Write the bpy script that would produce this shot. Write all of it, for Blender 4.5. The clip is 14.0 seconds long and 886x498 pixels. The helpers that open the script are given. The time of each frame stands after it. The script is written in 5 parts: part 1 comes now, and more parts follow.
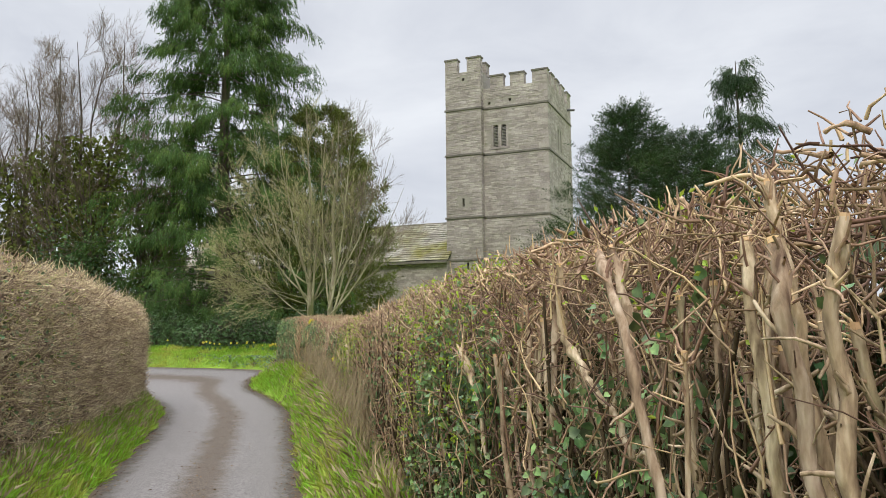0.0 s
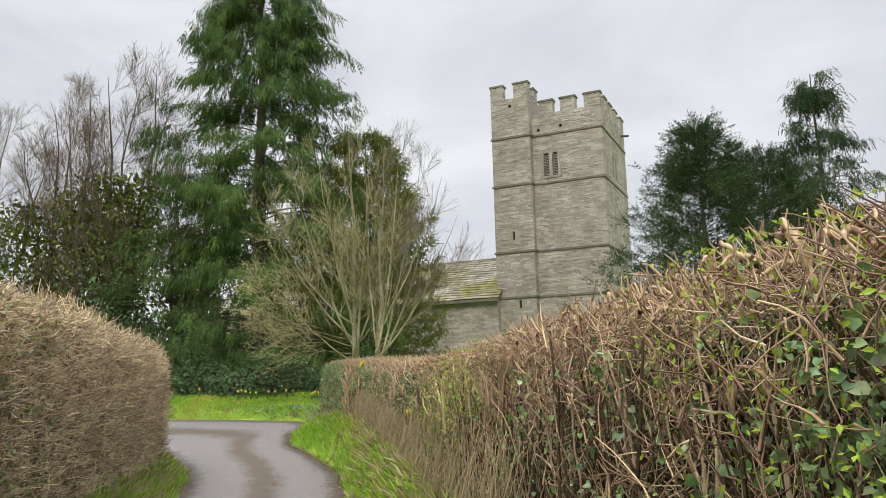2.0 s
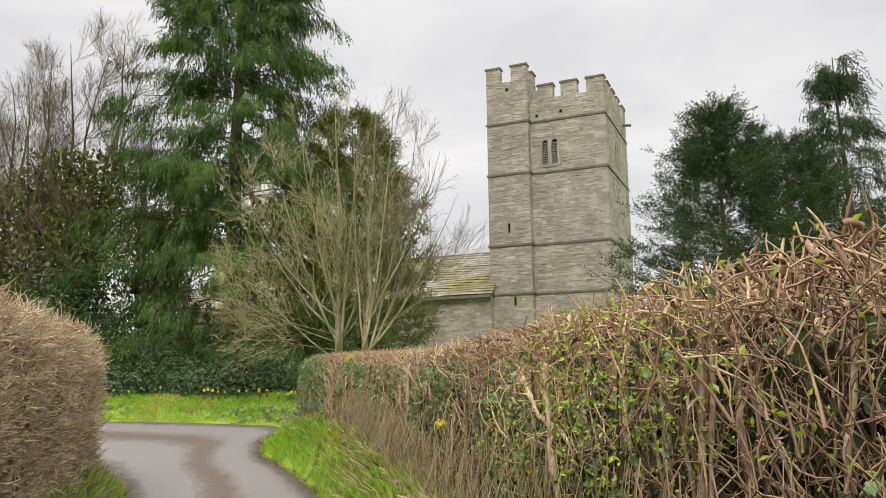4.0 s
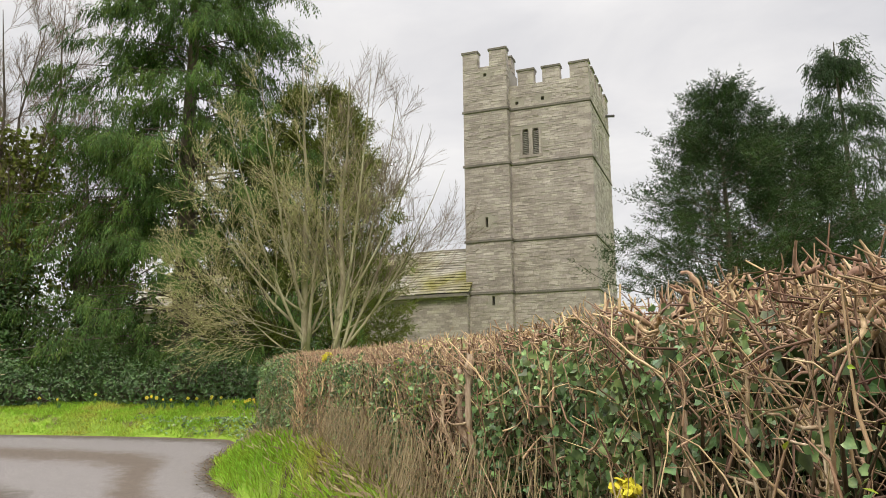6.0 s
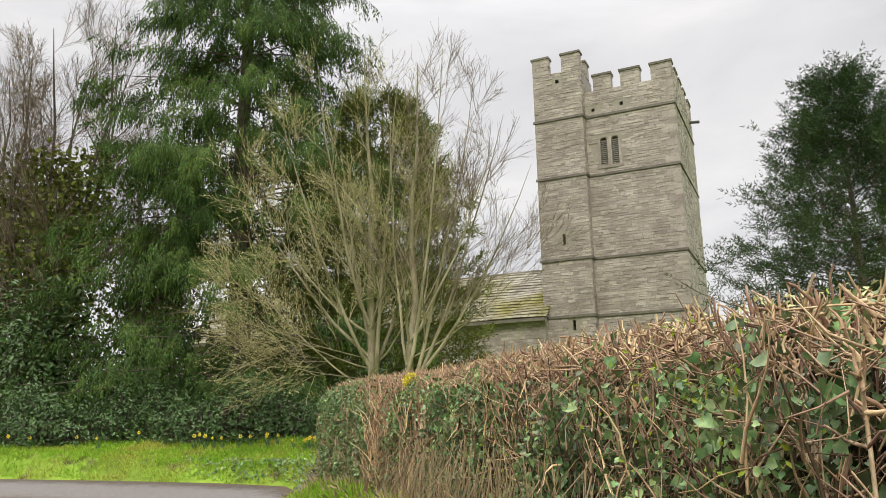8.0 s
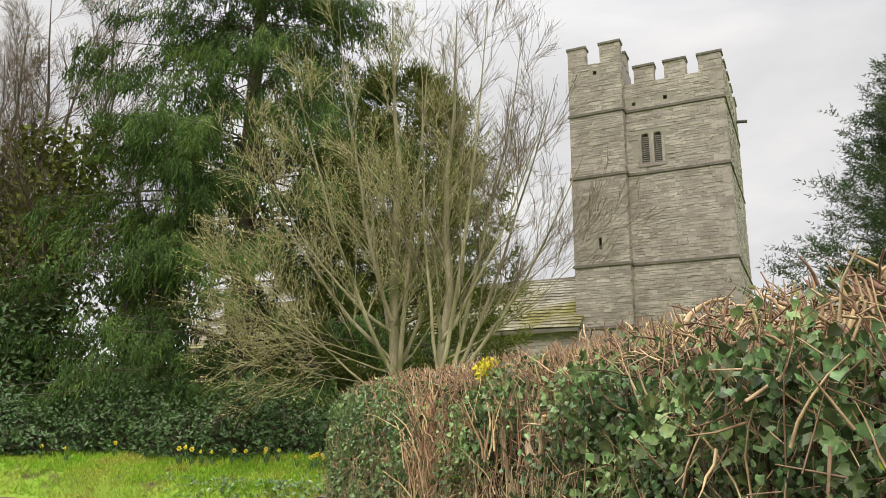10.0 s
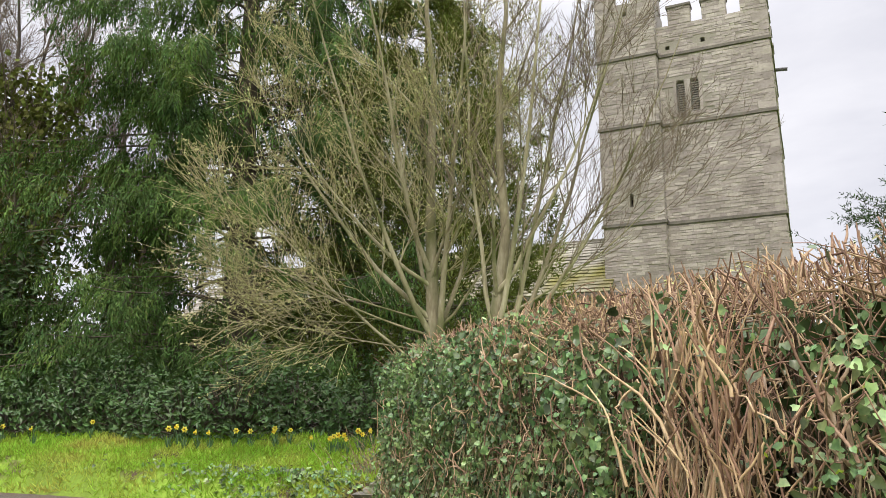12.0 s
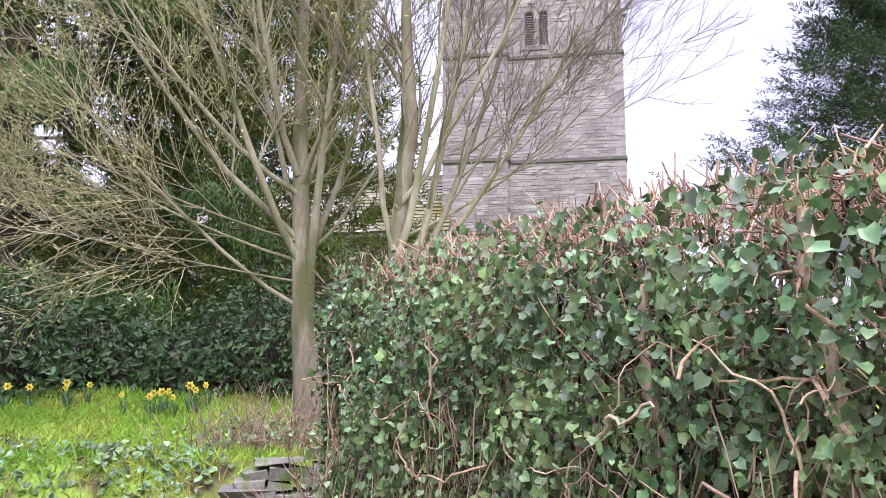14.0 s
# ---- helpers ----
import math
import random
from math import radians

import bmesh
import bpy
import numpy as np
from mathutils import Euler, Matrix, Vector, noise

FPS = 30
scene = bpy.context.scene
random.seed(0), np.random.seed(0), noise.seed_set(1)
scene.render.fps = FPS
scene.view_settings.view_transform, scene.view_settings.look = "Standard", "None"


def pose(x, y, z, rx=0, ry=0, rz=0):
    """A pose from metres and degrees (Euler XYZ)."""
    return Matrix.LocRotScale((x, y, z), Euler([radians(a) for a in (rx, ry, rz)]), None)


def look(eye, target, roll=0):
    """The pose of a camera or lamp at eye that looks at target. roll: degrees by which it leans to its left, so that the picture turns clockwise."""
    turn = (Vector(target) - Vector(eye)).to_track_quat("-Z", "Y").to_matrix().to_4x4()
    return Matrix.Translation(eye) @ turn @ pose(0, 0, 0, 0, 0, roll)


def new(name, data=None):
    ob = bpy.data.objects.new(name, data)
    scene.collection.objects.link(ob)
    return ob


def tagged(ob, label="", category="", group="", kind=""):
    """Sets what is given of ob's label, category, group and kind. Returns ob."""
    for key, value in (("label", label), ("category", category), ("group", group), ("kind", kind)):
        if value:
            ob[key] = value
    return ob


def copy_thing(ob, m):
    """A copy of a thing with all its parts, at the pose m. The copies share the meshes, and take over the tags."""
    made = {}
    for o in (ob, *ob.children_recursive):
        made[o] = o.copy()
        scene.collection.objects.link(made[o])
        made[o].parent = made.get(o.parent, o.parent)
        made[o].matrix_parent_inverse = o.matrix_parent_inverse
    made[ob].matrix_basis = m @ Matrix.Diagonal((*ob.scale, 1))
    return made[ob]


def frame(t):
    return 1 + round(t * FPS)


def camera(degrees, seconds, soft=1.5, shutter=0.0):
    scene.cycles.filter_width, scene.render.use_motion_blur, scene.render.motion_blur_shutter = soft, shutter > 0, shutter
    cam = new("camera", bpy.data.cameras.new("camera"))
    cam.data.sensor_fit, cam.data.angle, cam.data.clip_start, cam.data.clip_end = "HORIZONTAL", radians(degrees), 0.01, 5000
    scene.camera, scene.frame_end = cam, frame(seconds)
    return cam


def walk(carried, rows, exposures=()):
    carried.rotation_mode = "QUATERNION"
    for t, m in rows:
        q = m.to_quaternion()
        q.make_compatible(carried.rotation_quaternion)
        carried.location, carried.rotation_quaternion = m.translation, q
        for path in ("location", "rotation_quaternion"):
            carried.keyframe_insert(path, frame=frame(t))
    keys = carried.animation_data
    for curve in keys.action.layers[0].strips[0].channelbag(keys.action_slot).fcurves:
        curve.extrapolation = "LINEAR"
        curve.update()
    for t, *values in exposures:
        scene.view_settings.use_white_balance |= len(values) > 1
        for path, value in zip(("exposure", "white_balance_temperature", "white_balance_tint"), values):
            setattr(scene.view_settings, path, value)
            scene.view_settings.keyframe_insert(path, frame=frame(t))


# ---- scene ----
cam = camera(59.7, 14.0, soft=0.8, shutter=0.0)
METRES, EYE, TILT, LEAN, TURN = 19.0, 1.6, 6.5, 0.5, 0.0
ROWS = [
    (0.0, 0.0, 0.0, 0.0, 0.0, 0.0, 0.0),
    (0.5, -0.0106, 0.034, -0.0038, 0.44, 1.13, 0.22),
    (1.0, -0.0205, 0.0695, -0.0074, 1.1, 1.96, 0.7),
    (1.5, -0.0296, 0.1073, -0.0127, 1.78, 2.61, 1.18),
    (2.0, -0.0384, 0.1439, -0.0174, 2.64, 3.32, 1.15),
    (4.5, -0.0755, 0.3202, -0.0399, 0.21, 3.5, -0.19),
    (5.0, -0.0833, 0.3554, -0.0435, -1.23, 3.11, -0.17),
    (5.5, -0.0896, 0.3896, -0.0472, -1.87, 3.34, -0.1),
    (6.0, -0.0981, 0.4239, -0.0511, -1.77, 3.91, -0.01),
    (6.5, -0.1043, 0.46, -0.0552, -1.03, 4.56, 0.25),
    (7.0, -0.1108, 0.493, -0.0588, -0.0, 5.1, 0.42),
    (7.5, -0.1157, 0.5302, -0.0636, 1.32, 5.71, 0.67),
    (8.0, -0.1234, 0.5632, -0.0662, 2.76, 6.41, 0.89),
    (10.5, -0.1645, 0.7348, -0.0847, 3.49, 7.69, -0.75),
    (11.0, -0.1762, 0.7668, -0.0877, 3.75, 7.38, -0.57),
    (11.5, -0.1868, 0.7984, -0.0912, 3.83, 6.86, -0.35),
    (12.0, -0.2008, 0.8313, -0.0945, 3.12, 5.86, -0.33),
    (12.5, -0.2135, 0.8642, -0.0979, 1.93, 4.91, -0.56),
    (13.0, -0.2266, 0.8953, -0.0996, -1.13, 4.22, -0.98),
    (13.5, -0.2365, 0.9283, -0.1034, -6.76, 3.05, -1.39),
    (14.0, -0.2487, 0.96, -0.1061, -11.99, 2.14, -1.98),
]
EXPOSE = [(0.0, 0.2, 6300, 10), (2.2, 0.22, 6500, 10), (4.5, 0.28, 6850, 11), (8.0, 0.26, 6800, 11), (11.2, 0.22, 6900, 10), (12.0, 0.4, 6500, 14), (12.6, 0.62, 5600, 27), (14.0, 0.86, 5600, 36)]
walk(cam, [(t, pose(0, 0, EYE, TILT, LEAN, TURN) @ pose(METRES * x, METRES * y, METRES * z, 90 + pitch, roll, yaw)) for t, x, y, z, yaw, pitch, roll in ROWS], EXPOSE)

# ---- world: overcast sky and a soft sun ----
SUN_AZ, SUN_EL = 184.0, 48.0


def make_world():
    w = bpy.data.worlds.new("overcast_sky")
    scene.world = w
    w.use_nodes = True
    nt = w.node_tree
    nt.nodes.clear()
    out = nt.nodes.new("ShaderNodeOutputWorld")
    bg = nt.nodes.new("ShaderNodeBackground")
    sky = nt.nodes.new("ShaderNodeTexSky")
    sky.sky_type, sky.sun_disc = "NISHITA", False
    sky.sun_elevation, sky.sun_rotation = radians(SUN_EL), radians(SUN_AZ)
    dim = nt.nodes.new("ShaderNodeMix")
    dim.data_type, dim.blend_type = "RGBA", "MULTIPLY"
    dim.inputs[0].default_value = 1
    dim.inputs[7].default_value = (0.1, 0.1, 0.1, 1)
    co = nt.nodes.new("ShaderNodeTexCoord")
    mp = nt.nodes.new("ShaderNodeMapping")
    mp.inputs["Scale"].default_value = (1.0, 1.0, 2.6)
    n1 = nt.nodes.new("ShaderNodeTexNoise")
    n1.inputs["Scale"].default_value, n1.inputs["Detail"].default_value, n1.inputs["Roughness"].default_value = 2.3, 6, 0.55
    n1.inputs["Distortion"].default_value = 0.4
    ramp = nt.nodes.new("ShaderNodeValToRGB")
    ramp.color_ramp.elements[0].position, ramp.color_ramp.elements[0].color = 0.3, (0.60, 0.62, 0.68, 1)
    ramp.color_ramp.elements[1].position, ramp.color_ramp.elements[1].color = 0.68, (0.92, 0.93, 0.95, 1)
    mix = nt.nodes.new("ShaderNodeMix")
    mix.data_type = "RGBA"
    mix.inputs[0].default_value = 0.93
    L = nt.links.new
    L(co.outputs["Generated"], mp.inputs[0])
    L(mp.outputs[0], n1.inputs["Vector"])
    L(n1.outputs["Fac"], ramp.inputs[0])
    L(sky.outputs[0], dim.inputs[6])
    L(dim.outputs[2], mix.inputs[6])
    L(ramp.outputs[0], mix.inputs[7])
    # an overcast sky is brighter towards the zenith
    sep = nt.nodes.new("ShaderNodeSeparateXYZ")
    zen = nt.nodes.new("ShaderNodeMapRange")
    zen.interpolation_type = "SMOOTHSTEP"
    zen.inputs[1].default_value, zen.inputs[2].default_value, zen.inputs[3].default_value, zen.inputs[4].default_value = 0.42, 1.0, 0.86, 3.2
    L(co.outputs["Generated"], sep.inputs[0])
    L(sep.outputs[2], zen.inputs[0])
    L(zen.outputs[0], bg.inputs[1])
    L(mix.outputs[2], bg.inputs[0])
    L(bg.outputs[0], out.inputs[0])
    sun = new("sun", bpy.data.lights.new("sun", "SUN"))
    sun.data.energy, sun.data.angle, sun.data.color = 1.7, radians(24), (1.0, 0.93, 0.80)
    a, e = radians(SUN_AZ), radians(SUN_EL)
    d = Vector((math.sin(a) * math.cos(e), math.cos(a) * math.cos(e), math.sin(e)))
    sun.matrix_world = look(d * 60, (0, 0, 0))


make_world()


# ---- materials ----
def mat(name, stops, scale=4.0, fine=40.0, rough=0.85, bump=0.3, dist=0.01, vary=0.25, metal=0.0, island=False, coords="Object", stretch=(1, 1, 1), spots=None, trans=0.0, gloss=0.5):
    """Two noises mixed into a colour ramp, a value jitter per piece and a fine bump."""
    m = bpy.data.materials.new(name)
    m.use_nodes = True
    nt = m.node_tree
    N, L = nt.nodes, nt.links.new
    b = N["Principled BSDF"]
    co = N.new("ShaderNodeTexCoord")
    mp = N.new("ShaderNodeMapping")
    mp.inputs["Scale"].default_value = stretch
    L(co.outputs[coords], mp.inputs[0])
    n1, n2 = N.new("ShaderNodeTexNoise"), N.new("ShaderNodeTexNoise")
    n1.inputs["Scale"].default_value, n1.inputs["Detail"].default_value = scale, 6
    n2.inputs["Scale"].default_value, n2.inputs["Detail"].default_value = fine, 5
    for n in (n1, n2):
        L(mp.outputs[0], n.inputs["Vector"])
    add = N.new("ShaderNodeMath")
    add.operation = "MULTIPLY_ADD"
    add.inputs[1].default_value = 0.4
    L(n2.outputs["Fac"], add.inputs[0])
    half = N.new("ShaderNodeMath")
    half.operation = "MULTIPLY"
    half.inputs[1].default_value = 0.6
    L(n1.outputs["Fac"], half.inputs[0])
    L(half.outputs[0], add.inputs[2])
    ramp = N.new("ShaderNodeValToRGB")
    cr = ramp.color_ramp
    while len(cr.elements) < len(stops):
        cr.elements.new(0.5)
    for el, (p, c) in zip(cr.elements, stops):
        el.position, el.color = p, (*c, 1)
    L(add.outputs[0], ramp.inputs[0])
    col = ramp.outputs[0]
    if spots:
        n3 = N.new("ShaderNodeTexNoise")
        n3.inputs["Scale"].default_value, n3.inputs["Detail"].default_value = spots[1], 5
        L(mp.outputs[0], n3.inputs["Vector"])
        r3 = N.new("ShaderNodeValToRGB")
        r3.color_ramp.elements[0].position, r3.color_ramp.elements[1].position = spots[2], spots[3]
        L(n3.outputs["Fac"], r3.inputs[0])
        mx = N.new("ShaderNodeMix")
        mx.data_type = "RGBA"
        L(r3.outputs[0], mx.inputs[0])
        L(col, mx.inputs[6])
        mx.inputs[7].default_value = (*spots[0], 1)
        col = mx.outputs[2]
    if vary:
        if island:
            src = N.new("ShaderNodeNewGeometry").outputs["Random Per Island"]
        else:
            src = N.new("ShaderNodeObjectInfo").outputs["Random"]
        mr = N.new("ShaderNodeMapRange")
        mr.inputs[3].default_value, mr.inputs[4].default_value = 1 - vary, 1 + vary
        L(src, mr.inputs[0])
        hs = N.new("ShaderNodeHueSaturation")
        L(mr.outputs[0], hs.inputs["Value"])
        mr2 = N.new("ShaderNodeMapRange")
        mr2.inputs[3].default_value, mr2.inputs[4].default_value = 0.5 - vary * 0.05, 0.5 + vary * 0.05
        L(src, mr2.inputs[0])
        L(mr2.outputs[0], hs.inputs["Hue"])
        L(col, hs.inputs["Color"])
        col = hs.outputs[0]
    L(col, b.inputs["Base Color"])
    b.inputs["Roughness"].default_value, b.inputs["Metallic"].default_value = rough, metal
    b.inputs["Specular IOR Level"].default_value = gloss
    if bump:
        bp = N.new("ShaderNodeBump")
        bp.inputs["Strength"].default_value, bp.inputs["Distance"].default_value = bump, dist
        L(add.outputs[0], bp.inputs["Height"])
        L(bp.outputs[0], b.inputs["Normal"])
    if trans:
        tr = N.new("ShaderNodeBsdfTranslucent")
        L(col, tr.inputs[0])
        ms = N.new("ShaderNodeMixShader")
        ms.inputs[0].default_value = trans
        L(b.outputs[0], ms.inputs[1])
        L(tr.outputs[0], ms.inputs[2])
        L(ms.outputs[0], N["Material Output"].inputs[0])
    return m


M_STONE = mat("rubble_stone", [(0.3, (0.245, 0.215, 0.193)), (0.5, (0.36, 0.318, 0.29)), (0.7, (0.475, 0.43, 0.4))], 1.2, 14, 0.92, 0.5, 0.02, 0.2, island=True)
M_STONEP = mat("rubble_stone_piece", [(0.3, (0.245, 0.215, 0.193)), (0.5, (0.34, 0.30, 0.274)), (0.7, (0.435, 0.39, 0.36))], 1.6, 14, 0.92, 0.5, 0.02, 0.16)
M_MORTAR = mat("old_mortar", [(0.3, (0.24, 0.22, 0.185)), (0.7, (0.36, 0.335, 0.29))], 2, 25, 0.95, 0.4, 0.02, 0)
M_DARKSTONE = mat("weathered_string_course", [(0.3, (0.10, 0.09, 0.08)), (0.7, (0.22, 0.20, 0.17))], 3, 22, 0.95, 0.4, 0.02, 0)
M_TILE = mat("stone_roof_tile", [(0.3, (0.20, 0.185, 0.15)), (0.5, (0.32, 0.30, 0.25)), (0.7, (0.44, 0.41, 0.35))], 2, 16, 0.92, 0.4, 0.02, 0.22, island=True, spots=((0.19, 0.175, 0.05), 0.55, 0.40, 0.62))
M_TILEP = mat("stone_roof_tile_piece", [(0.3, (0.20, 0.185, 0.15)), (0.5, (0.32, 0.30, 0.25)), (0.7, (0.44, 0.41, 0.35))], 2, 16, 0.92, 0.4, 0.02, 0.22, spots=((0.19, 0.175, 0.05), 0.55, 0.42, 0.64))
# Near black, painted in place of the darkness inside the tower.
M_VOID = mat("painted_inner_dark", [(0.3, (0.012, 0.011, 0.01)), (0.7, (0.03, 0.028, 0.025))], 3, 30, 0.9, 0, 0.01, 0)
M_LOUVRE = mat("grey_louvre_slate", [(0.3, (0.16, 0.15, 0.13)), (0.7, (0.30, 0.28, 0.25))], 3, 30, 0.85, 0.3, 0.01, 0.1)
M_SOIL = mat("bank_soil_and_moss", [(0.3, (0.11, 0.15, 0.025)), (0.5, (0.2, 0.31, 0.04)), (0.68, (0.29, 0.42, 0.06))], 1.1, 26, 0.95, 0.7, 0.03, 0, spots=((0.10, 0.075, 0.045), 2.2, 0.56, 0.68), gloss=0.15)
M_GRASS = mat("fresh_grass", [(0.3, (0.17, 0.30, 0.03)), (0.5, (0.30, 0.47, 0.05)), (0.7, (0.46, 0.6, 0.1))], 0.9, 9, 0.55, 0, 0.01, 0.4, island=True, trans=0.45, spots=((0.46, 0.42, 0.10), 0.9, 0.5, 0.72), gloss=0.15)
M_DRYGRASS = mat("dry_grass_stems", [(0.3, (0.22, 0.16, 0.08)), (0.7, (0.42, 0.34, 0.20))], 3, 20, 0.8, 0, 0.01, 0.25, island=True)
M_TWIG = mat("cut_hawthorn_twig", [(0.3, (0.16, 0.098, 0.064)), (0.5, (0.32, 0.215, 0.142)), (0.7, (0.52, 0.38, 0.27))], 3, 60, 0.85, 0.3, 0.003, 0.55, island=True, gloss=0.15)
M_TWIGTIP = mat("pale_cut_twig", [(0.3, (0.28, 0.17, 0.10)), (0.5, (0.47, 0.32, 0.195)), (0.7, (0.66, 0.50, 0.33))], 3, 60, 0.8, 0.3, 0.003, 0.45, island=True, gloss=0.15)
M_STEM = mat("hedge_stem_bark", [(0.36, (0.15, 0.10, 0.064)), (0.5, (0.42, 0.31, 0.20)), (0.62, (0.66, 0.53, 0.38))], 22, 90, 0.85, 1.0, 0.012, 0.25, stretch=(1, 1, 0.25), spots=((0.2, 0.19, 0.11), 9, 0.6, 0.75), gloss=0.15)
M_KNUCKLE = mat("old_lopped_wood", [(0.34, (0.2, 0.12, 0.075)), (0.5, (0.42, 0.28, 0.18)), (0.66, (0.66, 0.48, 0.33))], 14, 90, 0.85, 0.7, 0.006, 0.4, island=True, gloss=0.15)
M_LEFTTWIG = mat("clipped_tan_twig", [(0.3, (0.26, 0.18, 0.11)), (0.5, (0.52, 0.40, 0.265)), (0.7, (0.75, 0.62, 0.45))], 4, 60, 0.85, 0.3, 0.003, 0.6, island=True, gloss=0.15)
M_CUT = mat("fresh_cut_wood", [(0.3, (0.45, 0.24, 0.09)), (0.7, (0.70, 0.50, 0.28))], 12, 80, 0.8, 0.3, 0.003, 0.15)
# Twig brown taken far down: the shade inside the hedges is put into this colour.
M_INNER = mat("hedge_wood_darkened_for_shade", [(0.3, (0.045, 0.032, 0.02)), (0.5, (0.095, 0.07, 0.04)), (0.7, (0.17, 0.125, 0.075))], 6, 50, 0.95, 0.8, 0.05, 0, stretch=(1, 1, 0.3), gloss=0.15)
M_IVY = mat("ivy_leaf", [(0.36, (0.05, 0.095, 0.036)), (0.5, (0.13, 0.21, 0.075)), (0.62, (0.31, 0.41, 0.15))], 5, 45, 0.32, 0.2, 0.003, 0.6, island=True, trans=0.12)
M_SPRING = mat("fresh_hawthorn_leaf", [(0.3, (0.22, 0.32, 0.02)), (0.7, (0.42, 0.52, 0.05))], 6, 40, 0.55, 0, 0.003, 0.3, island=True, trans=0.35)
M_LAUREL = mat("evergreen_shrub_leaf", [(0.3, (0.03, 0.065, 0.02)), (0.5, (0.06, 0.115, 0.033)), (0.7, (0.11, 0.175, 0.05))], 3, 30, 0.4, 0, 0.003, 0.4, island=True, trans=0.1, gloss=0.4)
M_CYPRESS = mat("cypress_foliage", [(0.32, (0.03, 0.06, 0.019)), (0.5, (0.068, 0.122, 0.03)), (0.66, (0.15, 0.215, 0.048))], 0.9, 4, 0.7, 0, 0.003, 0.35, island=True, trans=0.15, gloss=0.15)
M_YEW = mat("yew_foliage", [(0.3, (0.022, 0.042, 0.019)), (0.5, (0.042, 0.072, 0.028)), (0.7, (0.08, 0.115, 0.04))], 0.6, 6, 0.7, 0, 0.003, 0.35, island=True, trans=0.1, gloss=0.15)
M_GOLDYEW = mat("olive_evergreen_foliage", [(0.3, (0.06, 0.075, 0.018)), (0.5, (0.115, 0.135, 0.03)), (0.7, (0.19, 0.20, 0.05))], 0.6, 6, 0.7, 0, 0.003, 0.35, island=True, trans=0.12, gloss=0.15)
M_BARK = mat("pale_willow_bark", [(0.3, (0.15, 0.13, 0.08)), (0.5, (0.28, 0.25, 0.16)), (0.7, (0.42, 0.39, 0.27))], 4, 30, 0.88, 0.6, 0.01, 0.15, stretch=(1, 1, 0.3), spots=((0.13, 0.14, 0.06), 3, 0.52, 0.66), gloss=0.15)
M_WILLOWTWIG = mat("willow_twig", [(0.3, (0.24, 0.21, 0.11)), (0.7, (0.44, 0.39, 0.22))], 3, 30, 0.85, 0, 0.01, 0.3, island=True, gloss=0.15)
M_BUD = mat("willow_bud", [(0.3, (0.28, 0.30, 0.10)), (0.7, (0.52, 0.52, 0.25))], 3, 30, 0.8, 0, 0.01, 0.25, island=True)
M_GREYTWIG = mat("grey_brown_twig", [(0.3, (0.12, 0.09, 0.068)), (0.7, (0.24, 0.185, 0.145))], 3, 30, 0.88, 0, 0.01, 0.25, island=True, gloss=0.15)
M_DARKBARK = mat("dark_bark", [(0.3, (0.05, 0.04, 0.03)), (0.7, (0.13, 0.105, 0.08))], 3, 30, 0.9, 0.7, 0.02, 0.15, stretch=(1, 1, 0.3))
M_PETAL = mat("daffodil_petal", [(0.3, (0.78, 0.66, 0.05)), (0.7, (0.86, 0.80, 0.16))], 20, 90, 0.6, 0, 0.01, 0.12, trans=0.2)
M_TRUMPET = mat("daffodil_trumpet", [(0.3, (0.78, 0.55, 0.02)), (0.7, (0.86, 0.66, 0.04))], 20, 90, 0.6, 0, 0.01, 0.1)
M_DAFLEAF = mat("daffodil_leaf", [(0.3, (0.07, 0.15, 0.06)), (0.7, (0.14, 0.25, 0.10))], 10, 60, 0.6, 0, 0.01, 0.15, trans=0.2)
M_LICHEN = mat("yellow_lichen_and_dandelion", [(0.3, (0.50, 0.42, 0.02)), (0.7, (0.70, 0.62, 0.06))], 30, 120, 0.9, 0.5, 0.01, 0.2, island=True)
M_MOSSSTONE = mat("mossy_bank_stone", [(0.3, (0.10, 0.095, 0.075)), (0.5, (0.20, 0.19, 0.15)), (0.7, (0.33, 0.31, 0.26))], 6, 40, 0.95, 0.7, 0.02, 0.25, spots=((0.10, 0.14, 0.03), 6, 0.5, 0.62))
M_LITTER = mat("leaf_litter", [(0.3, (0.09, 0.055, 0.03)), (0.7, (0.24, 0.16, 0.09))], 5, 40, 0.9, 0, 0.01, 0.4, island=True)
M_IRON = mat("dark_lead", [(0.3, (0.05, 0.05, 0.05)), (0.7, (0.11, 0.11, 0.105))], 5, 40, 0.6, 0.2, 0.01, 0)


